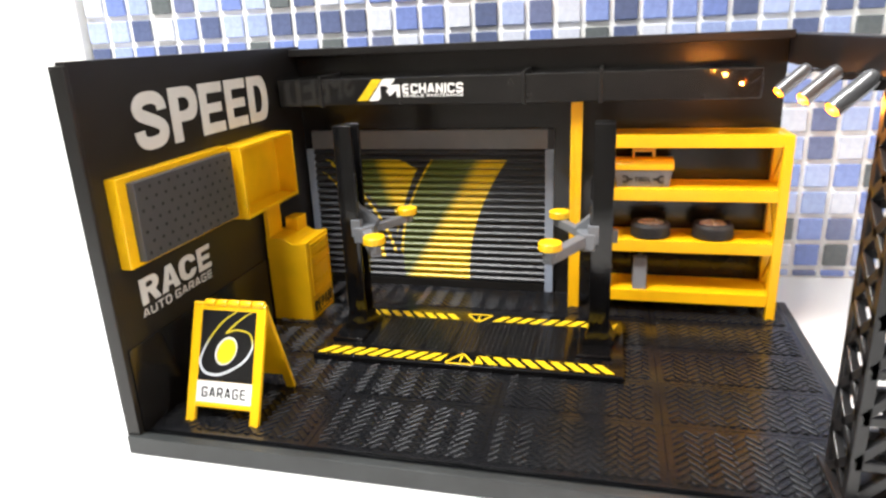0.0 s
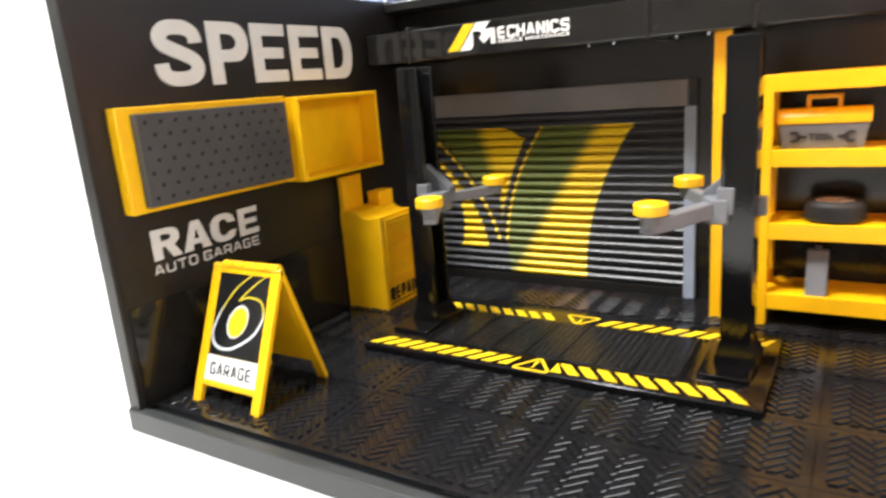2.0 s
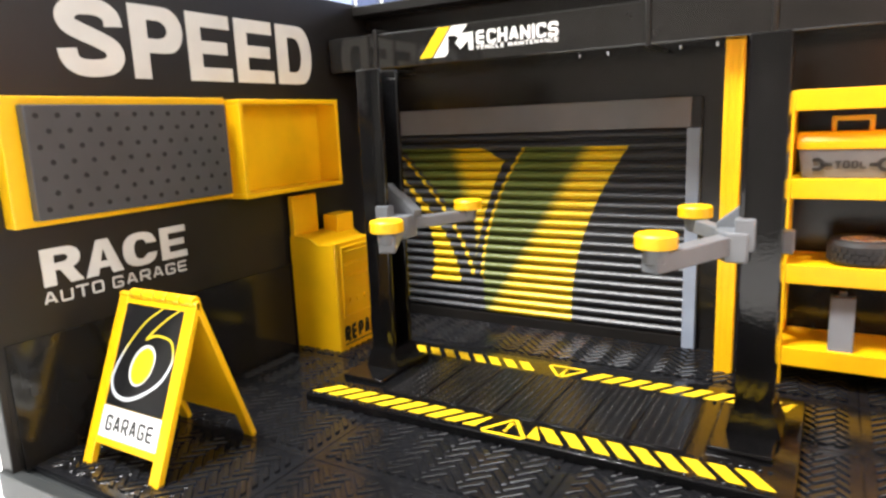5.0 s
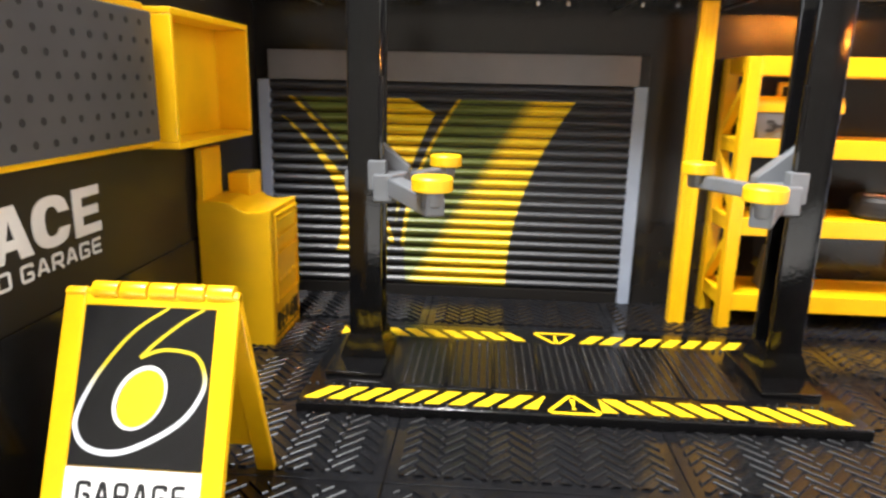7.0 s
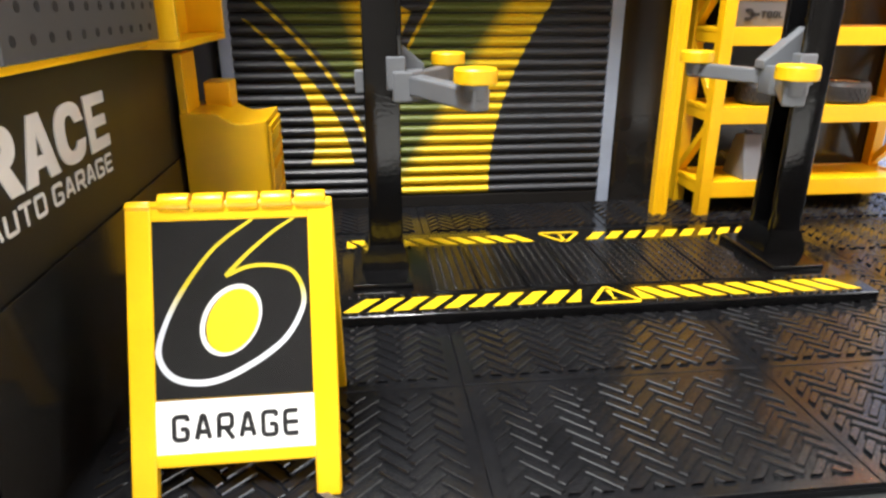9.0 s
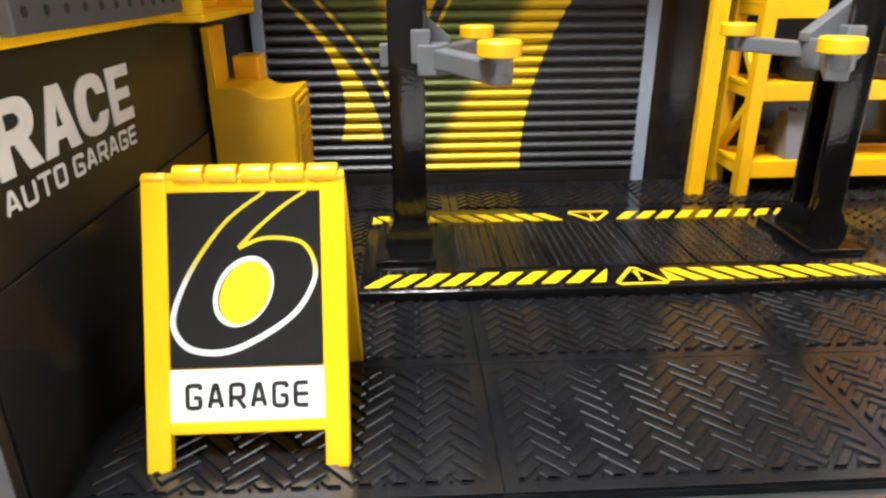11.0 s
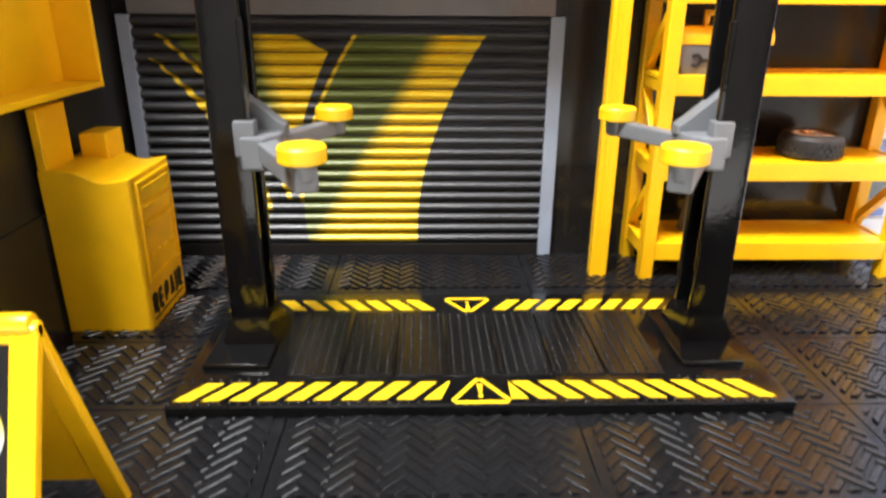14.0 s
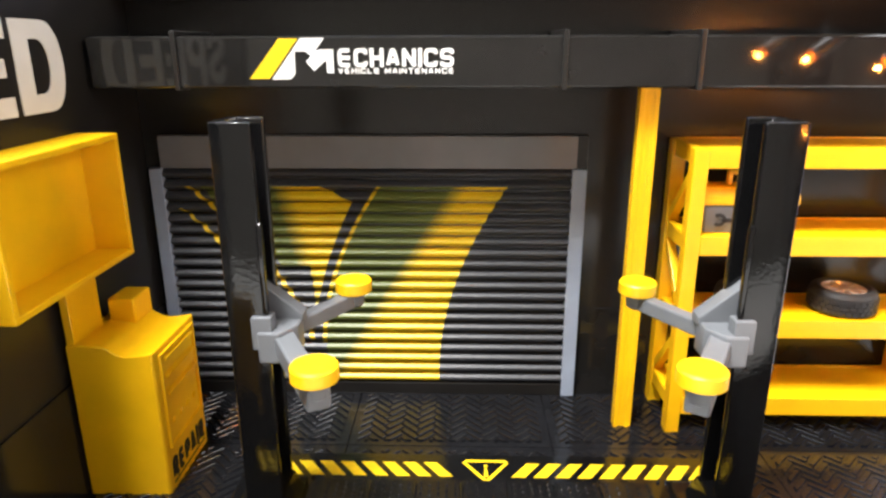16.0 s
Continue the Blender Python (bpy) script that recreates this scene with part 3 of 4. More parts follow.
# ---- wall cabinet with pegboard ----
def wall_cabinet():
    t = thing("wall_cabinet", (WX, -0.14, 0.0988), "yellow plastic wall cabinet with a grey pegboard", "cabinet")
    part("back_board", boxes((WX - 0.0002, 0.0053, -0.2475, -0.134, 0.0998, 0.1526), r=0.0008), YELLOW, t, "yellow backing board")
    peg = part("pegboard", boxes((0.0050, 0.0103, -0.2400, -0.1385, 0.1025, 0.1490), r=0.0006), GREY_PEG, t, "dark grey perforated pegboard")
    # dark discs carry the shade of the holes as colour; the board isn't pierced
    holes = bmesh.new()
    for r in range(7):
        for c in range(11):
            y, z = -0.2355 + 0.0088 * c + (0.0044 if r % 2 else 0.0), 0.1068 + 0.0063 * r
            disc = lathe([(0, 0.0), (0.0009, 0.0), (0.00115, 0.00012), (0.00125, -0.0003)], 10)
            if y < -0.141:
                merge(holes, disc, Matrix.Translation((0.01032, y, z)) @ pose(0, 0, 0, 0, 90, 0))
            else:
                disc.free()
    tagged(part("peg_hole_discs", holes, HOLE_SHADE, peg, "rows of small dark discs painted as shade of the peg holes"), kind="stuff")
    y0, y1, z0, z1, x0, x1, k = -0.1340, -0.0530, 0.0988, 0.1514, WX - 0.0002, 0.0153, 0.0026
    part("cabinet_back", boxes((x0, WX + 0.002, y0 + k, y1 - k, z0 + k, z1 - k), r=0.0002), YELLOW, t)
    part("cabinet_top", boxes((x0, x1, y0, y1, z1 - k, z1), r=0.0005), YELLOW, t)
    part("cabinet_bottom", boxes((x0, x1, y0, y1, z0, z0 + k), r=0.0005), YELLOW, t)
    for a in (y0, y1 - k):
        part("cabinet_side", boxes((x0, x1 - 0.0001, a, a + k, z0 + k, z1 - k), r=0.0004), YELLOW, t)


wall_cabinet()


# ---- tool cart against the left wall ----
def cart_body(x0, x1, y0, y1, wave):
    """The cart's block under the waved top, with a well rounded front corner."""
    bm = prism([(x0, 0.0), (x1, 0.0)] + wave[::-1], "y", y0, y1)
    front = [e for e in bm.edges if all(abs(v.co.x - x1) < 1e-6 for v in e.verts) and abs(e.verts[0].co.y - e.verts[1].co.y) < 1e-6]
    bmesh.ops.bevel(bm, geom=front, offset=0.0022, segments=4, affect="EDGES", profile=0.5)
    rest = [e for e in bm.edges if e.calc_face_angle(0) > radians(50)]
    bmesh.ops.bevel(bm, geom=rest, offset=0.0005, segments=2, affect="EDGES", profile=0.5)
    return bm


def tool_cart():
    t = thing("tool_cart", (0.017, -0.068, 0), "yellow plastic repair cart with drawers beside the wall", "tool cart")
    x0, x1, y0, y1 = 0.0, 0.0350, -0.0893, -0.0463
    wave = smooth_line([(x0, 0.0705), (0.010, 0.0705), (0.0155, 0.0695), (0.021, 0.0665), (0.026, 0.0660), (x1, 0.0672)], 5)
    part("body", cart_body(x0, x1, y0, y1, wave), YELLOW, t)
    part("back_plate", boxes((x0, 0.0035, y0 + 0.001, -0.066, 0.069, 0.0945), r=0.0005), YELLOW, t, "upright yellow plate on the cart")
    part("top_block", boxes((0.005, 0.0165, -0.063, -0.0465, 0.069, 0.0805), r=0.0007), YELLOW, t, "yellow block on the cart")
    # a raised surround leaves three slots, each with its drawer set back in it
    ya, yb = y0 + 0.0045, y1 - 0.0035
    frame_bars = [(x1 - 0.0005, x1 + 0.0012, ya, yb, 0.0628, 0.0645), (x1 - 0.0005, x1 + 0.0012, ya, yb, 0.0205, 0.0220)]
    frame_bars += [(x1 - 0.0005, x1 + 0.0011, y, y + 0.0016, 0.0215, 0.0635) for y in (ya, yb - 0.0016)]
    part("surround", boxes(*frame_bars, r=0.0004), YELLOW, t)
    for z in (0.0400, 0.0480, 0.0560):
        d = part("drawer", boxes((x1 - 0.0005, x1 + 0.0006, ya + 0.0022, yb - 0.0022, z, z + 0.0060), r=0.0003), YELLOW, t)
        part("drawer_handle", boxes((x1 + 0.0004, x1 + 0.0018, ya + 0.0035, yb - 0.0035, z + 0.0042, z + 0.0058), r=0.0004), YELLOW, d)
    for k in range(4):
        part("knob", moved(lathe([(0, 0.0), (0.0017, 0.0), (0.0015, 0.0010), (0, 0.0012)], 20), Matrix.Translation((x1 - 0.0001, ya + 0.007 + 0.0072 * k, 0.0305)) @ pose(0, 0, 0, 0, 90, 0)), YELLOW, t)
    print_bm = stroke_word("REPAIR", 0.0345, 0.0102, 0.0024, 0.20)
    merge(print_bm, prism([(0, -0.0018), (0.0345, -0.0018), (0.0345, -0.0010), (0, -0.0010)], "z", 0, 0.0003))
    part("repair_print", moved(print_bm, on_left_wall(y0 + 0.0042, 0.0052, x1 - 0.0001)), DARK_PRINT, t, "black letters REPAIR, underlined")


tool_cart()


# ---- roller door ----
def roller_door():
    t = thing("roller_door", (0.113, 0.0, 0), "closed dark roller door printed with yellow racing stripes", "roller door")
    part("header", boxes((0.0070, 0.2168, 0.0, 0.0045, 0.1268, 0.1432), r=0.0004), GREY_HEAD, t, "flat grey shutter box")
    part("header_end", boxes((0.2168, 0.2222, 0.0012, 0.0045, 0.1268, 0.1432), r=0.0003), BLACK_WALL, t)
    part("jamb", boxes((0.0008, 0.0072, -0.0004, 0.0045, 0.0, 0.1266), r=0.0004), GREY_JAMB, t, "grey-blue door jamb")
    part("jamb", boxes((0.2148, 0.2220, -0.0004, 0.0045, 0.0, 0.1266), r=0.0004), GREY_JAMB, t, "grey-blue door jamb")
    part("bottom_bar", boxes((0.0072, 0.2148, 0.0008, 0.0045, 0.0, 0.0068), r=0.0004), BLACK_WALL, t, "black bottom bar")
    pitch = (0.1268 - 0.0068) / 20
    for k in range(20):
        z = 0.0068 + pitch * k
        rim = [(0.0045, z + 0.0001)] + [(0.0034 - 0.0030 * math.sin(math.pi * s / 8) ** 0.8, z + 0.0004 + (pitch - 0.0008) * s / 8) for s in range(9)] + [(0.0045, z + pitch - 0.0001)]
        ob = part("slat", prism(rim, "x", 0.0072, 0.2148), SHUTTER, t)
        # the print is laid out in the door's own metres
        for v in ob.data.vertices:
            v.co += Vector((0.113, 0, 0))
        ob.location = (-0.113, 0, 0)


roller_door()


# ---- beam with the sign and its ribs ----
def sign_beam():
    t = thing("sign_beam", (0.185, -0.02, 0.168), "black beam along the wall with a white and yellow mechanics sign", "beam")
    part("beam_body", boxes((0.0, 0.368, -0.0395, 0.0035, 0.1685, 0.1900), r=0.0010), BLACK_BEAM, t)
    for x in (0.0378, 0.2025, 0.2588):
        part("rib", boxes((x - 0.0011, x + 0.0011, -0.0408, 0.0030, 0.1677, 0.1922), r=0.0005), BLACK_WALL, t)
    for x in (0.158, 0.174, 0.2125, 0.2305):
        part("screw_tip", moved(lathe([(0, -0.0010), (0.0006, -0.0008), (0.0008, 0.0006)], 10), Matrix.Translation((x, -0.011, 0.1682))), CHROME, t)
    face = on_back_wall(0.0690, 0.1725, -0.0394)
    mm = lambda pts: [(u / 1000, v / 1000) for u, v in pts]
    part("yellow_slash", moved(prism(mm([(0, 0), (8.6, 0), (21.5, 16.4), (13.4, 16.4)]), "z", 0, 0.0003), face), YELLOW_PRINT, t, "yellow slanted stripe")
    bird = [(9.6, -0.2), (17.6, -0.2), (19.8, 2.2), (19.9, 11.2), (24.4, 11.2), (26.8, 9.4), (24.6, 7.0), (27.8, 3.2), (33.2, 7.8), (33.3, 2.4), (36.2, 2.4), (36.2, 12.0), (30.6, 12.0), (28.5, 11.4), (32.7, 16.6), (22.6, 16.6)]
    part("white_initial", moved(prism(mm(bird), "z", 0, 0.0003), face), WHITE_LABEL, t, "white slanted stripe ending in an angular M")
    part("mechanics_print", moved(stroke_word("ECHANICS", 0.0490, 0.0076, 0.00165, 0.16), on_back_wall(0.1070, 0.1773, -0.0394)), WHITE_LABEL, t, "white letters of the mechanics sign")
    part("maintenance_print", moved(stroke_word("VEHICLE MAINTENANCE", 0.0490, 0.0023, 0.00055, 0.28), on_back_wall(0.1070, 0.1746, -0.0394)), WHITE_LABEL, t, "small white letters VEHICLE MAINTENANCE")


sign_beam()


# ---- yellow column ----
def column():
    t = thing("column", (0.2415, -0.028, 0), "yellow plastic column from the floor to the beam", "column")
    part("shaft", prism([(0.2372, -0.0310), (0.2393, -0.0310), (0.2396, -0.0306), (0.2434, -0.0306), (0.2437, -0.0310), (0.2458, -0.0310), (0.2458, -0.0255), (0.2372, -0.0255)], "z", 0.0, 0.1684, r=0.0002), YELLOW, t)
    part("ridge", prism([(0.2406, -0.0303), (0.2424, -0.0303), (0.2421, -0.0308), (0.2409, -0.0308)], "z", 0.0005, 0.160), YELLOW, t)


column()


# ---- car lift: pad, planks, hazard stripes, posts, arms ----
PAD = (0.0632, 0.2812, -0.1535, -0.0630)
PADTOP = 0.0050


def hazard(bm, x0, x1, y0, y1, lean, n):
    """Slanted blocks between x0 and x1."""
    step = (x1 - x0) / n
    for k in range(n):
        a = x0 + step * k
        w, s = step * 0.62, lean
        pts = [(a, y0), (a + w, y0), (a + w + s, y1), (a + s, y1)]
        pts = [(min(max(px, x0), x1), py) for px, py in pts]
        merge(bm, prism(pts, "z", PADTOP - 0.0002, PADTOP + 0.00018))
    return bm


def warning_sign(lift, xm, base_y, tip_y):
    edge = [(xm - 0.0105, base_y), (xm + 0.0105, base_y), (xm, tip_y)]
    out = bmesh.new()
    c = Vector((xm, (2 * base_y + tip_y) / 3))
    outer = [tuple(c + (Vector(p) - c) * 1.0) for p in edge]
    per = []
    for i in range(3):
        a, q = Vector(outer[i]), Vector(outer[(i + 1) % 3])
        per += [tuple(a.lerp(q, f)) for f in (0.08, 0.3, 0.5, 0.7, 0.92)]
    merge(out, ribbon(per, 0.0016, 0.00035, closed=True), Matrix.Translation((0, 0, PADTOP - 0.0002)))
    s = 1 if tip_y > base_y else -1
    merge(out, prism([(xm - 0.0005, base_y + 0.0055 * s), (xm + 0.0005, base_y + 0.0055 * s), (xm + 0.0011, base_y + 0.0115 * s), (xm - 0.0011, base_y + 0.0115 * s)], "z", PADTOP - 0.0002, PADTOP + 0.00018))
    merge(out, prism([(xm - 0.0008, base_y + 0.003 * s), (xm + 0.0008, base_y + 0.003 * s), (xm + 0.0008, base_y + 0.0045 * s), (xm - 0.0008, base_y + 0.0045 * s)], "z", PADTOP - 0.0002, PADTOP + 0.00018))
    bmesh.ops.recalc_face_normals(out, faces=out.faces)
    part("warning_sign", out, YELLOW_PRINT, lift, "yellow warning triangle outline")


def lift_post(lift, side):
    """side -1: the post at small x, +1: its mirror."""
    xm = 0.1735
    flip = Matrix.Translation((xm, 0, 0)) @ Matrix.Diagonal((-1 if side > 0 else 1, 1, 1, 1)) @ Matrix.Translation((-xm, 0, 0))

    def put(bm, m=flip):
        bmesh.ops.transform(bm, matrix=m, verts=bm.verts)
        bmesh.ops.recalc_face_normals(bm, faces=bm.faces)
        return bm

    z0, z1 = PADTOP, 0.1625
    x0, x1, y0, y1 = 0.0764, 0.0885, -0.1130, -0.0945
    base = part("base_plate", boxes((0.0690 if side < 0 else 0.2490, 0.0935 if side < 0 else 0.2728, -0.1300, -0.0840, z0 - 0.0002, z0 + 0.0024), r=0.0008), BLACK_GLOSS, lift)
    part("base_flare", put(moved_flare(x0, x1, y0, y1, z0 + 0.0020)), BLACK_GLOSS, base)
    k = 0.0026
    channel = [(x0, y0), (x1 + 0.002, y0), (x1 + 0.002, y0 + k * 1.3), (x1 - 0.007, y0 + k * 1.3), (x1 - 0.007, y1 - k * 1.3), (x1 + 0.002, y1 - k * 1.3), (x1 + 0.002, y1), (x0, y1)]
    part("post", put(prism(channel, "z", z0, z1, r=0.0010, seg=3)), BLACK_GLOSS, lift, "gloss black channel post")
    part("track", put(boxes((x1 - 0.0075, x1 - 0.004, y0 + 0.0062, y1 - 0.0062, 0.012, 0.125), r=0.0006)), BLACK_GLOSS, lift)
    part("chain_slot", put(boxes((x1 + 0.0010, x1 + 0.0030, y0 - 0.0006, y0 + 0.0018, 0.095, 0.1285), r=0.0006, seg=3)), BLACK_GLOSS, lift)
    # sliding carriage with two folding arms
    zc0, zc1 = 0.0775, 0.0885
    carriage = part("carriage", put(boxes((x1 - 0.0032, x1 + 0.0042, y0 - 0.0022, y0 + 0.0045, zc0 + 0.0045, zc1 + 0.0062), (x1 - 0.006, x1 + 0.0085, y0 + 0.0005, y1 - 0.0005, zc0, zc1), (x1 - 0.0032, x1 + 0.0042, y1 - 0.0045, y1 + 0.0022, zc0 + 0.0045, zc1 + 0.0062), r=0.0007)), GREY, lift, "grey sliding carriage")
    part("hub", put(prism([(x1 - 0.001, -0.1165), (x1 + 0.0070, -0.1165), (x1 + 0.0120, -0.1085), (x1 + 0.0120, -0.1000), (x1 + 0.0060, -0.0925), (x1 - 0.001, -0.0925)], "z", zc0, zc1 + 0.0008, r=0.0009)), GREY, carriage)
    part("gusset", put(prism([(x1 - 0.004, zc1 - 0.001), (x1 + 0.0125, zc1 - 0.001), (x1 + 0.0125, zc1 + 0.0026), (x1 + 0.0105, zc1 + 0.0042), (x1 - 0.004, zc1 + 0.0165)], "y", -0.1030, -0.0955, r=0.0006)), GREY, carriage)
    part("rear_clip", put(boxes((x0 - 0.0035, x0 + 0.001, y1 - 0.008, y1 - 0.001, zc0 + 0.002, zc1), r=0.0006)), GREY, carriage)
    for y_end, y_at in ((-0.1467, -0.1150), (-0.0700, -0.0955)):
        p, q = Vector((0.0975, y_at, 0.0840)), Vector((0.1147, y_end, 0.0840))
        d = (q - p).normalized()
        near = y_end < -0.1
        drop = Vector((0, 0, -0.0015 if near else 0.0008))
        a = part("arm", put(bar(p - d * 0.004, q + d * 0.0035 + drop, 0.0076 if near else 0.0064, 0.0078 if near else 0.0058, r=0.0009)), GREY, lift, "grey folding arm")
        part("pad_stem", put(moved(lathe([(0, 0.0), (0.0030, 0.0), (0.0042, 0.0012), (0.0046, 0.0065), (0, 0.0065)], 24), Matrix.Translation((q.x, q.y, 0.0815)))), GREY, a)
        part("lifting_pad", put(moved(lathe([(0, 0.0), (0.0072, 0.0), (0.0076, 0.0004), (0.0076, 0.0046), (0.0070, 0.0053), (0, 0.0054)], 40), Matrix.Translation((q.x, q.y, 0.0880)))), YELLOW_PUCK, a, "round yellow lifting pad")


def moved_flare(x0, x1, y0, y1, z0):
    """A skirt that narrows from the base plate to the post."""
    bm = bmesh.new()
    lo = [bm.verts.new(p) for p in ((x0 - 0.0040, y0 - 0.0014, z0), (x1 + 0.0048, y0 - 0.0014, z0), (x1 + 0.0048, y1 + 0.005, z0), (x0 - 0.0040, y1 + 0.005, z0))]
    hi = [bm.verts.new(p) for p in ((x0 - 0.0003, y0 - 0.0006, z0 + 0.011), (x1 + 0.0023, y0 - 0.0006, z0 + 0.011), (x1 + 0.0023, y1 + 0.0006, z0 + 0.011), (x0 - 0.0003, y1 + 0.0006, z0 + 0.011))]
    bm.faces.new(lo[::-1])
    bm.faces.new(hi)
    for k in range(4):
        j = (k + 1) % 4
        bm.faces.new((lo[k], lo[j], hi[j], hi[k]))
    bmesh.ops.recalc_face_normals(bm, faces=bm.faces)
    bmesh.ops.bevel(bm, geom=list(bm.edges), offset=0.0006, segments=2, affect="EDGES")
    return bm


def stud(bm, x, y, z):
    """A low rounded stud, longer than wide."""
    rows = []
    for k, h in ((1.0, 0.0), (0.86, 0.00052), (0.48, 0.00086)):
        rows.append([bm.verts.new((x + 0.00072 * k * math.cos(math.pi * q / 3), y + 0.00100 * k * math.sin(math.pi * q / 3), z + h)) for q in range(6)])
    for lo, hi in zip(rows, rows[1:]):
        for q in range(6):
            bm.faces.new((lo[q], lo[(q + 1) % 6], hi[(q + 1) % 6], hi[q]))
    bm.faces.new(rows[-1])


def car_lift():
    t = thing("car_lift", (0.169, -0.107, 0), "gloss black two-post car lift with grey arms and yellow pads", "car lift")
    part("ground_plate", boxes((*PAD, 0.0, PADTOP), r=0.0011, seg=3), BLACK_GLOSS, t, "gloss black ground plate")
    studs = bmesh.new()
    planks = [0.1005, 0.1207, 0.1403, 0.1602, 0.1800, 0.1997, 0.2195, 0.2420]
    for a, c in zip(planks, planks[1:]):
        p = part("plank", boxes((a + 0.0007, c - 0.0007, -0.1350, -0.0830, PADTOP - 0.0006, PADTOP + 0.0006), r=0.0003), BLACK_PLANK, t)
        if a > 0.11:
            part("rib", boxes((a - 0.0006, a + 0.0006, -0.1335, -0.0850, PADTOP - 0.0004, PADTOP + 0.0014), r=0.0005), BLACK_GLOSS, t)
        dots = bmesh.new()
        n = 5
        for i in range(n):
            x = a + 0.0026 + (c - a - 0.0052) * i / (n - 1)
            for j in range(15):
                y = -0.1330 + 0.0034 * j + (0.0017 if i % 2 else 0)
                if y < -0.0845:
                    stud(dots, x, y, PADTOP + 0.0005)
        tagged(part("studs", dots, BLACK_GLOSS, p, sharp=85), kind="stuff")
    # small studs along the rims of the plate and beside the stripes
    for y in (-0.1522, -0.1372, -0.0818):
        for k in range(62):
            x = 0.0645 + 0.00341 * k
            if not (0.098 < x < 0.242 if -0.14 < y < -0.07 else 0.155 < x < 0.184):
                merge(studs, lathe([(0.0009, -0.0001), (0.0008, 0.0005), (0.0004, 0.0009), (0, 0.0010)], 8), Matrix.Translation((x, y, PADTOP)))
    tagged(part("rim_studs", studs, BLACK_GLOSS, t, sharp=85), kind="stuff")
    rows = bmesh.new()
    hazard(rows, 0.0655, 0.1610, -0.1500, -0.1390, 0.0085, 10)
    part("hazard_stripe", rows, YELLOW_PRINT, t, "yellow and black hazard stripes")
    rows = hazard(bmesh.new(), 0.1820, 0.2790, -0.1500, -0.1390, -0.0085, 10)
    part("hazard_stripe", rows, YELLOW_PRINT, t, "yellow and black hazard stripes")
    rows = hazard(bmesh.new(), 0.0655, 0.1600, -0.0800, -0.0700, -0.0075, 10)
    part("hazard_stripe", rows, YELLOW_PRINT, t, "yellow and black hazard stripes")
    rows = hazard(bmesh.new(), 0.1820, 0.2780, -0.0800, -0.0700, 0.0075, 10)
    part("hazard_stripe", rows, YELLOW_PRINT, t, "yellow and black hazard stripes")
    warning_sign(t, 0.1714, -0.1520, -0.1365)
    warning_sign(t, 0.1710, -0.0685, -0.0832)
    lift_post(t, -1)
    lift_post(t, 1)


car_lift()


# ---- shelving rack and what stands on it ----
RX0, RX1, RY0, RY1 = 0.2618, 0.3940, -0.0355, 0.0025
SHELVES = [0.0195, 0.0610, 0.1020, 0.1425]


def shelf_rack():
    t = thing("shelf_rack", (0.325, -0.018, 0), "yellow plastic four-shelf rack with cross braces against the wall", "rack")
    s = 0.0068
    for x in (RX0, RX1 - s):
        for y in (RY0, RY1 - s):
            part("leg", boxes((x, x + s, y, y + s, 0.0, SHELVES[-1]), r=0.0005), YELLOW, t)
        a, c = RY0 + s / 2, RY1 - s / 2
        for k, (lo, hi) in enumerate(zip(SHELVES, SHELVES[1:])):
            p, q = (x + s / 2, a, lo), (x + s / 2, c, hi - 0.008)
            if k % 2 == 0:
                p, q = (x + s / 2, c, lo), (x + s / 2, a, hi - 0.008)
            part("brace", bar(p, q, 0.0042, 0.0042), YELLOW, t)
    for z in SHELVES:
        sh = part("shelf", boxes((RX0 + s - 0.0002, RX1 - s + 0.0002, RY0 + 0.0006, RY1 - 0.0006, z - 0.0028, z), (RX0 + 0.001, RX1 - 0.001, RY0 + s, RY1 - s, z - 0.0026, z - 0.0003), r=0.0004), YELLOW, t)
        part("front_lip", boxes((RX0 + s, RX1 - s, RY0 + 0.0004, RY0 + 0.0034, z - 0.0090, z + 0.0004), r=0.0004), YELLOW, sh)
        part("rear_lip", boxes((RX0 + s, RX1 - s, RY1 - 0.0034, RY1 - 0.0004, z - 0.0090, z + 0.0004), r=0.0004), YELLOW, sh)
        for x in (RX0 + 0.0012, RX1 - 0.0042):
            part("side_lip", boxes((x, x + 0.0030, RY0 + s, RY1 - s, z - 0.0080, z + 0.0003), r=0.0004), YELLOW, sh)


shelf_rack()


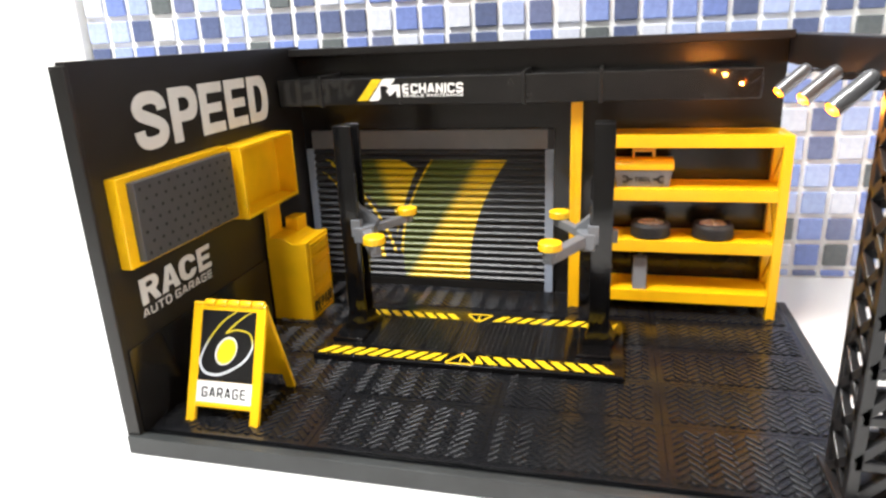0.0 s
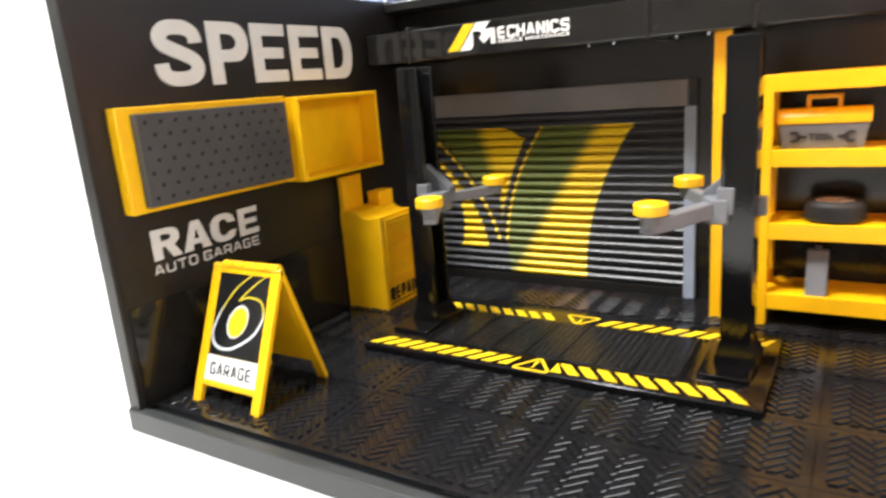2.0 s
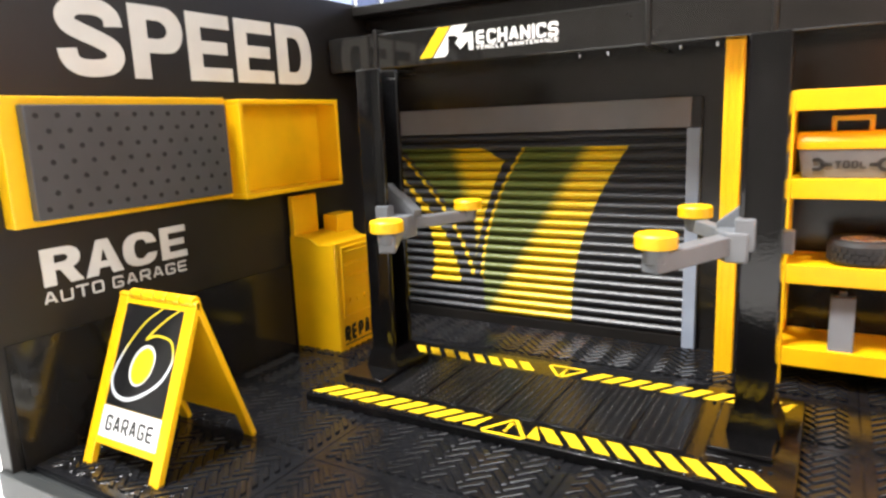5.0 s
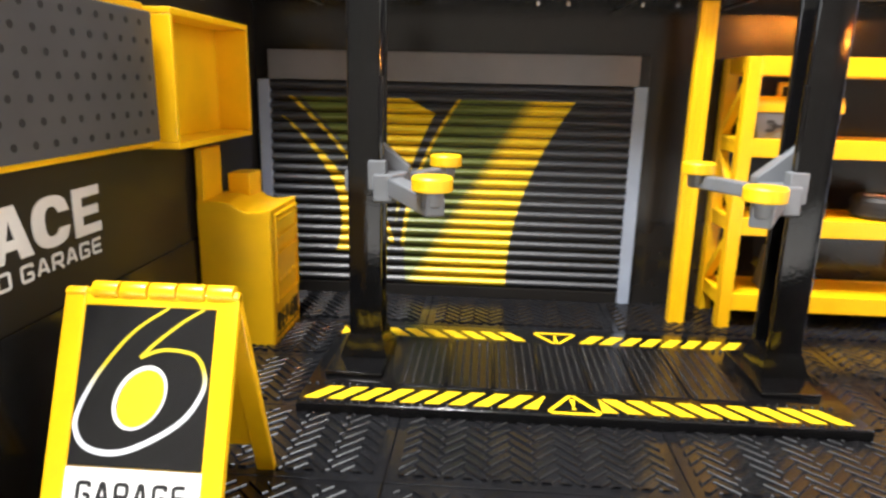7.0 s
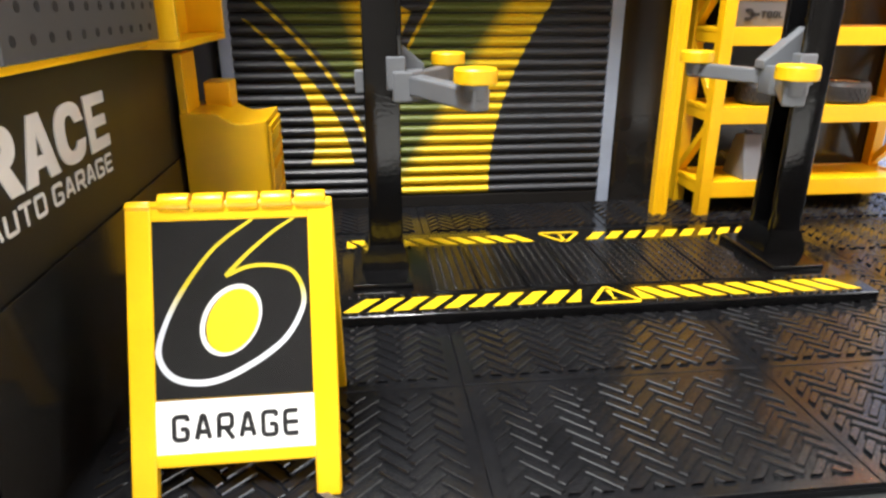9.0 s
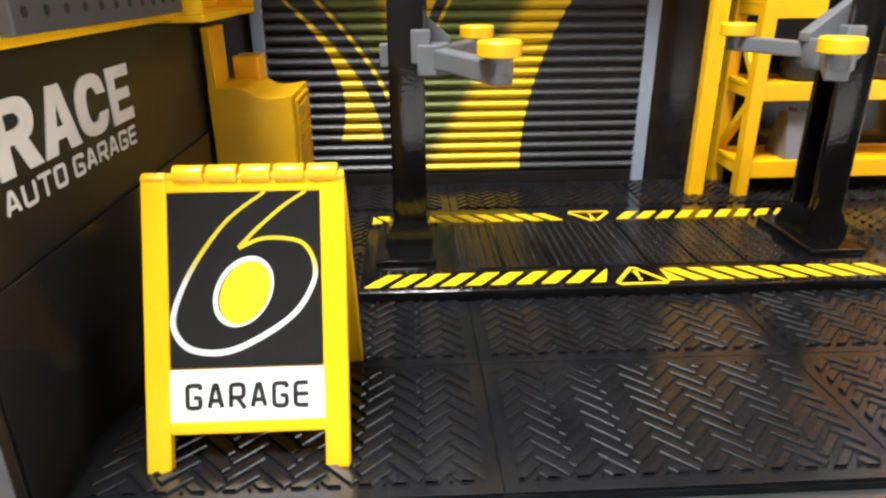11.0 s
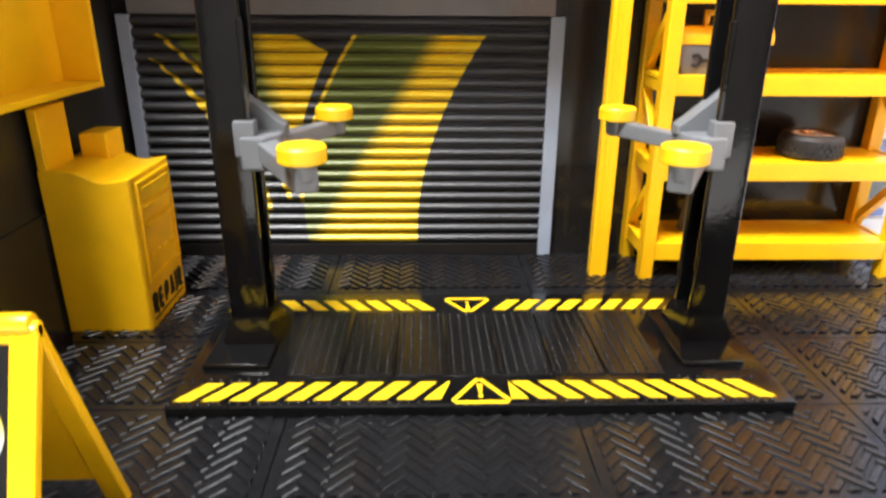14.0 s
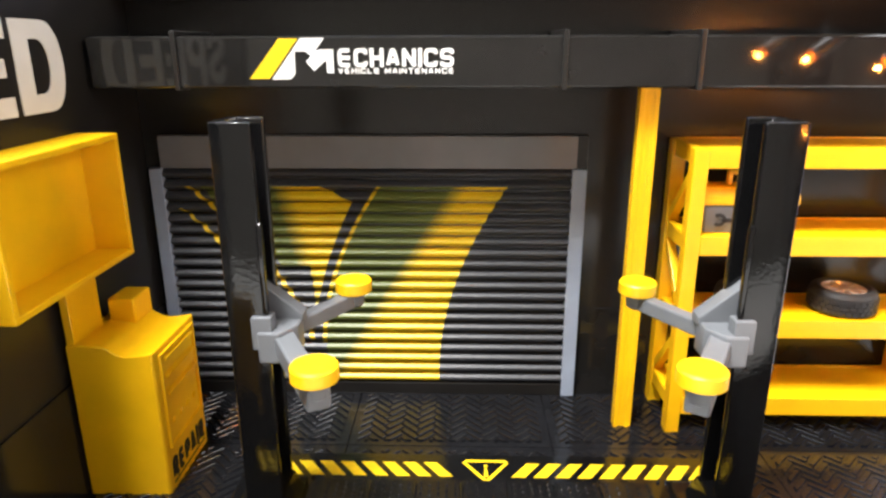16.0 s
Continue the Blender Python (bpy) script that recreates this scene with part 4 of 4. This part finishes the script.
def toolbox():
    z = SHELVES[2]
    t = thing("toolbox", (0.292, -0.020, z), "grey toolbox with a yellow lid on the rack", "toolbox")
    x0, x1, y0, y1 = 0.2705, 0.3135, -0.0285, -0.0110
    body = bmesh.new()
    lo = [body.verts.new(p) for p in ((x0 + 0.002, y0 + 0.001, z), (x1 - 0.002, y0 + 0.001, z), (x1 - 0.002, y1 - 0.001, z), (x0 + 0.002, y1 - 0.001, z))]
    hi = [body.verts.new(p) for p in ((x0, y0, z + 0.0135), (x1, y0, z + 0.0135), (x1, y1, z + 0.0135), (x0, y1, z + 0.0135))]
    body.faces.new(lo[::-1])
    body.faces.new(hi)
    for k in range(4):
        j = (k + 1) % 4
        body.faces.new((lo[k], lo[j], hi[j], hi[k]))
    bmesh.ops.bevel(body, geom=list(body.edges), offset=0.0005, segments=2, affect="EDGES")
    b = part("body", body, GREY_TRAY, t, "grey plastic tray")
    face = Matrix.Translation((0, y0 + 0.0004, z)) @ pose(0, 0, 0, 93, 0, 0)
    part("tool_print", moved(stroke_word("TOOL", 0.0125, 0.0036, 0.0008, 0.22), face @ Matrix.Translation((0.2858, 0.0047, 0))), DARK_PRINT, b, "dark letters TOOL")
    for x, side in ((0.2785, -1), (0.3055, 1)):
        jaw = ribbon([(x + side * 0.0024 * math.cos(radians(q)), 0.0065 + 0.0024 * math.sin(radians(q))) for q in range(48, 313, 22)], 0.0017, 0.0003)
        merge(jaw, prism([(x - side * 0.0018, 0.0055), (x - side * 0.0062, 0.0058), (x - side * 0.0062, 0.0072), (x - side * 0.0018, 0.0075)], "z", 0, 0.0003))
        bmesh.ops.recalc_face_normals(jaw, faces=jaw.faces)
        part("wrench_print", moved(jaw, face), DARK_PRINT, b, "dark wrench print")
    lid = part("lid", prism([(y0 - 0.0006, z + 0.0135), (y1 + 0.0006, z + 0.0135), (y1 + 0.0006, z + 0.0170), (y1 - 0.002, z + 0.0215), (y0 + 0.002, z + 0.0215), (y0 - 0.0006, z + 0.0170)], "x", x0 - 0.0008, x1 + 0.0008, r=0.0006), YELLOW, t, "yellow lid")
    for x in (0.2835, 0.2985):
        part("handle_post", boxes((x, x + 0.0022, -0.0212, -0.0182, z + 0.0213, z + 0.0280), r=0.0004), YELLOW, lid)
    part("handle", boxes((0.2835, 0.3007, -0.0212, -0.0182, z + 0.0262, z + 0.0286), r=0.0005), YELLOW, lid)


toolbox()


def tyre_model():
    t = thing("tyre", (0, 0, 0), "black treaded tyre with a bronze rim lying on the shelf", "tyre", "tyres on the rack")
    prof = [(0.0098, 0.0010), (0.0118, 0.0), (0.0140, 0.0008), (0.0148, 0.0026), (0.0148, 0.0098), (0.0140, 0.0116), (0.0118, 0.0124), (0.0100, 0.0116), (0.0096, 0.0060), (0.0098, 0.0010)]
    ty = part("rubber", lathe(prof, 48), RUBBER, t)
    blocks = bmesh.new()
    for k in range(30):
        for j, z in enumerate((0.0030, 0.0054, 0.0078)):
            one = bmesh.new()
            box(one, 0.0145, 0.0153, -0.0011, 0.0011, z - 0.0009, z + 0.0010)
            merge(blocks, one, pose(0, 0, 0, 0, 0, 12 * k + (6 if j % 2 else 0)))
    tagged(part("tread", blocks, RUBBER, ty), kind="stuff")
    rim = part("rim", lathe([(0.0100, 0.0020), (0.0102, 0.0112), (0.0096, 0.0116), (0.0090, 0.0104), (0.0088, 0.0060), (0.0030, 0.0052), (0, 0.0052)], 36), BRONZE, t, "bronze and silver rim")
    for k in range(6):
        part("spoke", moved(bar((0.0015, 0, 0.0100), (0.0092, 0, 0.0106), 0.0022, 0.0016), pose(0, 0, 0, 0, 0, 60 * k + 10)), BRONZE, rim)
    part("hub_cap", moved(lathe([(0.0024, 0.0052), (0.0024, 0.0104), (0.0016, 0.0112), (0, 0.0114)], 18), pose(0, 0, 0)), BRONZE, rim)
    return t


first_tyre = tyre_model()
first_tyre.location = (0.3000, -0.0200, SHELVES[1])
copy_thing(first_tyre, pose(0.3465, -0.0195, SHELVES[1], 0, 0, 25))


def canister():
    z = SHELVES[0]
    t = thing("canister", (0.293, -0.019, z), "small grey wedge-shaped canister on the lowest shelf", "canister")
    part("body", prism([(-0.0330, z), (-0.0090, z), (-0.0180, z + 0.0245), (-0.0270, z + 0.0255)], "x", 0.2880, 0.2985, r=0.0006), GREY, t)
    part("cap", boxes((0.2915, 0.2950, -0.0240, -0.0205, z + 0.0246, z + 0.0272), r=0.0005), GREY, t)


canister()


# ---- A-board ----
def a_board():
    xa, xb, h, yf, yt, yr = 0.0178, 0.0676, 0.0704, -0.2425, -0.2138, -0.1900
    t = thing("sandwich_board", ((xa + xb) / 2, -0.214, 0), "yellow plastic folding sandwich board with a black garage poster", "sandwich board")
    slope = math.degrees(math.atan2(yt - yf, h))
    L = math.hypot(h, yt - yf)
    # local frame of the front leaf: x across, y up the slope, z out of it
    lean = Matrix.Translation((xa, yf, 0)) @ pose(0, 0, 0, 90 - slope, 0, 0)
    w, k, th = xb - xa, 0.0062, 0.0028

    def front(name, sizes, mat, parent, label="", r=0.0006):
        bm = boxes(*sizes, r=r)
        return part(name, moved(bm, lean), mat, parent, label)

    def up(f):
        return L * (1 - f)

    leaf = front("front_leaf", ((0, k, 0, L - 0.002, -th, 0), (w - k, w, 0, L - 0.002, -th, 0), (k - 0.0003, w - k + 0.0003, up(0.092), L - 0.002, -th + 0.0001, -0.0001), (k - 0.0003, w - k + 0.0003, up(0.876), up(0.832), -th + 0.0001, -0.0001),
                                (k - 0.0006, w - k + 0.0006, up(0.866), up(0.085), -th + 0.0003, -0.0012)), YELLOW, t, "yellow front leaf")
    pu0, pu1, pv0, pv1 = k, w - k, up(0.660), up(0.092)
    front("poster", ((pu0, pu1, pv0, pv1, -0.0014, -0.0006),), POSTER, leaf, "black poster with a large outlined six", r=0.0)
    six = [(0.64, 1.0), (0.39, 0.84), (0.17, 0.59), (0.045, 0.36), (0.03, 0.22), (0.13, 0.11), (0.34, 0.085), (0.57, 0.155), (0.82, 0.30), (0.945, 0.47), (0.955, 0.59), (0.89, 0.695), (0.77, 0.73), (0.61, 0.73), (0.46, 0.68)]
    tail = [(0.46, 0.68), (0.585, 0.79), (0.765, 0.92), (0.91, 1.0)]
    spot = lambda p: (pu0 + p[0] * (pu1 - pu0), pv0 + p[1] * (pv1 - pv0))
    # the line swells from the top of the figure to its foot
    swell = lambda pts: [0.00075 + 0.0009 * (1 - (p[1] - pv0) / (pv1 - pv0)) for p in pts]
    loop, stem = (smooth_line([spot(p) for p in some]) for some in (six, tail))
    out = ribbon(loop, swell(loop), 0.0003)
    merge(out, ribbon(stem, swell(stem), 0.00027))
    part("six_outline", moved(out, lean @ Matrix.Translation((0, 0, -0.0007))), SIX_LINE, leaf, "yellow and silver outline of the figure 6")
    eye = []
    for i in range(40):
        a = 2 * math.pi * i / 40
        u, v = 0.0057 * math.cos(a), 0.0082 * math.sin(a)
        tilt = radians(-28)
        eye.append((u * math.cos(tilt) - v * math.sin(tilt), u * math.sin(tilt) + v * math.cos(tilt)))
    cx, cy = spot((0.497, 0.425))
    part("six_eye", moved(prism(eye, "z", 0, 0.0003), lean @ Matrix.Translation((cx, cy, -0.0007))), YELLOW_PRINT, leaf, "yellow oval inside the figure")
    part("six_eye_outline", moved(ribbon([(u * 1.09, v * 1.06) for u, v in eye], 0.0012, 0.00024, closed=True), lean @ Matrix.Translation((cx - 0.0004, cy + 0.0002, -0.0007))), WHITE_PRINT, leaf, "white ring round the oval")
    front("name_plate", ((k - 0.0008, w - k + 0.0008, up(0.836), up(0.666), -0.0014, -0.0003),), WHITE_LABEL, leaf, "white name plate", r=0.0002)
    part("garage_print", moved(stroke_word("GARAGE", 0.0305, 0.0066, 0.00105, 0.26), lean @ Matrix.Translation((k + 0.0035, up(0.796), -0.0004))), DARK_PRINT, leaf, "dark letters GARAGE")
    # rear leaf
    rslope = math.degrees(math.atan2(yr - yt, h))
    back = Matrix.Translation((xa, yr, 0)) @ pose(0, 0, 0, 90 + rslope, 0, 0)
    L2 = math.hypot(h, yr - yt)
    part("rear_leaf", moved(boxes((0, k, 0, L2 - 0.002, 0, th), (w - k, w, 0, L2 - 0.002, 0, th), (k - 0.0003, w - k + 0.0003, 0.012, L2 - 0.002, 0.0003, th - 0.0003), r=0.0006), back), YELLOW, t, "yellow rear leaf")
    for i in range(5):
        a = xa + 0.0085 + i * 0.0082
        part("hinge_knuckle", moved(prism([(0.0024 * math.cos(radians(q)), 0.0024 * math.sin(radians(q))) for q in range(0, 360, 18)], "z", 0, 0.0074, r=0.0003), Matrix.Translation((a - 0.0005, yt, h - 0.0026)) @ pose(0, 0, 0, 0, 90, 0)), YELLOW, t)


a_board()


# ---- lamp bar, amber lamps and the lattice tower at the open side ----
def lamp_bar():
    t = thing("lamp_bar", (0.402, -0.13, 0.190), "black top bar at the open side of the garage", "bar")
    part("bar_body", boxes((0.3925, 0.4085, -0.252, 0.0118, 0.1895, 0.2108), r=0.0008), BLACK_WALL, t)


lamp_bar()


def spot_lamp(x, y, z):
    tip = Vector((x, y, z))
    back = tip + Vector((0.0155, 0.0050, 0.0130))
    t = thing("spot_lamp", tuple(back), "small grey tube lamp with a lit amber end", "lamp", "amber lamps on the top bar")
    d = (back - tip)
    n = d.length
    turn = Matrix.Translation(tip) @ d.to_track_quat("Z", "Y").to_matrix().to_4x4()
    part("tube", moved(lathe([(0.0038, 0.0), (0.0043, 0.0004), (0.0044, n), (0.0036, n + 0.002), (0, n + 0.002)], 24), turn), STEEL, t)
    part("bulb", moved(lathe([(0, -0.0010), (0.0014, -0.0009), (0.0026, -0.0005), (0.0033, 0.0001), (0.0036, 0.0008)], 20), turn), AMBER, t, "glowing amber bulb")
    part("bracket", boxes((back.x - 0.001, 0.4020, y + 0.004, y + 0.016, back.z - 0.001, 0.18965), r=0.0005), BLACK_WALL, t)
    lamp("amber_lamp_light", "POINT", pose(*(tip - d.normalized() * 0.0043)), 0.19, (1.0, 0.31, 0.03), soft=0.0012)


for at in ((0.3665, -0.0920, 0.1775), (0.3640, -0.1590, 0.1800), (0.3615, -0.2190, 0.1815)):
    spot_lamp(*at)


def lattice_tower():
    x0, x1, y0, y1, top = 0.3805, 0.4080, -0.2510, -0.2190, 0.1897
    t = thing("lattice_tower", (0.393, -0.234, 0), "black plastic lattice tower at the garage corner", "tower")
    for x in (x0, x1 - 0.0055):
        for y in (y0, y1 - 0.0055):
            part("leg", boxes((x, x + 0.0055, y, y + 0.0055, 0.0, top), r=0.0005), BLACK_MESH, t)
    n = 8
    for k in range(n):
        a, c = top * k / n, top * (k + 1) / n
        for x in (x0 + 0.002, x1 - 0.002):
            part("brace", bar((x, y0 + 0.002, a), (x, y1 - 0.002, c), 0.0046, 0.0040), BLACK_MESH, t)
            part("brace", bar((x, y1 - 0.002, a), (x, y0 + 0.002, c), 0.0046, 0.0040), BLACK_MESH, t)
        for y in (y0 + 0.002, y1 - 0.002):
            part("brace", bar((x0 + 0.002, y, a), (x1 - 0.002, y, c), 0.0046, 0.0040), BLACK_MESH, t)
            part("rung", bar((x0 + 0.002, y, c - 0.002), (x1 - 0.002, y, c - 0.002), 0.0046, 0.0040), BLACK_MESH, t)
    part("foot", boxes((x0 - 0.003, x1 + 0.003, y0 - 0.003, y1 + 0.003, -0.001, 0.003), r=0.0006), BLACK_MESH, t)


lattice_tower()


# ---- mosaic tiles of the kitchen wall ----
PITCH_X, PITCH_Z, TX0, TZ0, TY, SIDE = 0.02466, 0.0251, -0.2535, -0.0026, 0.0680, 0.0200
tile_mesh = mesh_of("tile", boxes((-SIDE / 2, SIDE / 2, 0.0, 0.0050, -SIDE / 2, SIDE / 2), r=0.0007, seg=1), TILE)
low_mesh = mesh_of("tile", boxes((-SIDE / 2, SIDE / 2, 0.0, 0.0050, -0.0052, 0.0), r=0.0007, seg=1), TILE)
rest = bmesh.new()
for i in range(0, 66):
    x = TX0 + PITCH_X * (i + 0.5)
    if 0.36 < x < 0.62:
        piece("tile", low_mesh, wall_back, (x, TY, TZ0 - (PITCH_Z - SIDE) / 2))
    for j in range(0, 12):
        z = TZ0 + PITCH_Z * (j + 0.5)
        near = (x < 0.62 and 0.185 < z < 0.275) or (0.36 < x < 0.62 and z < 0.19)
        if near:
            piece("tile", tile_mesh, wall_back, (x, TY, z))
        else:
            vs = [rest.verts.new((x + u, TY + v, z + w)) for u, v, w in ((-SIDE / 2, 0.004, -SIDE / 2), (SIDE / 2, 0.004, -SIDE / 2), (SIDE / 2, 0.004, SIDE / 2), (-SIDE / 2, 0.004, SIDE / 2),
                  (-SIDE / 2 + 0.0006, 0, -SIDE / 2 + 0.0006), (SIDE / 2 - 0.0006, 0, -SIDE / 2 + 0.0006), (SIDE / 2 - 0.0006, 0, SIDE / 2 - 0.0006), (-SIDE / 2 + 0.0006, 0, SIDE / 2 - 0.0006))]
            for f in ((4, 5, 6, 7), (0, 1, 5, 4), (1, 2, 6, 5), (2, 3, 7, 6), (3, 0, 4, 7)):
                rest.faces.new([vs[g] for g in f])
tagged(part("far_tiles", rest, TILE, wall_back), kind="stuff")
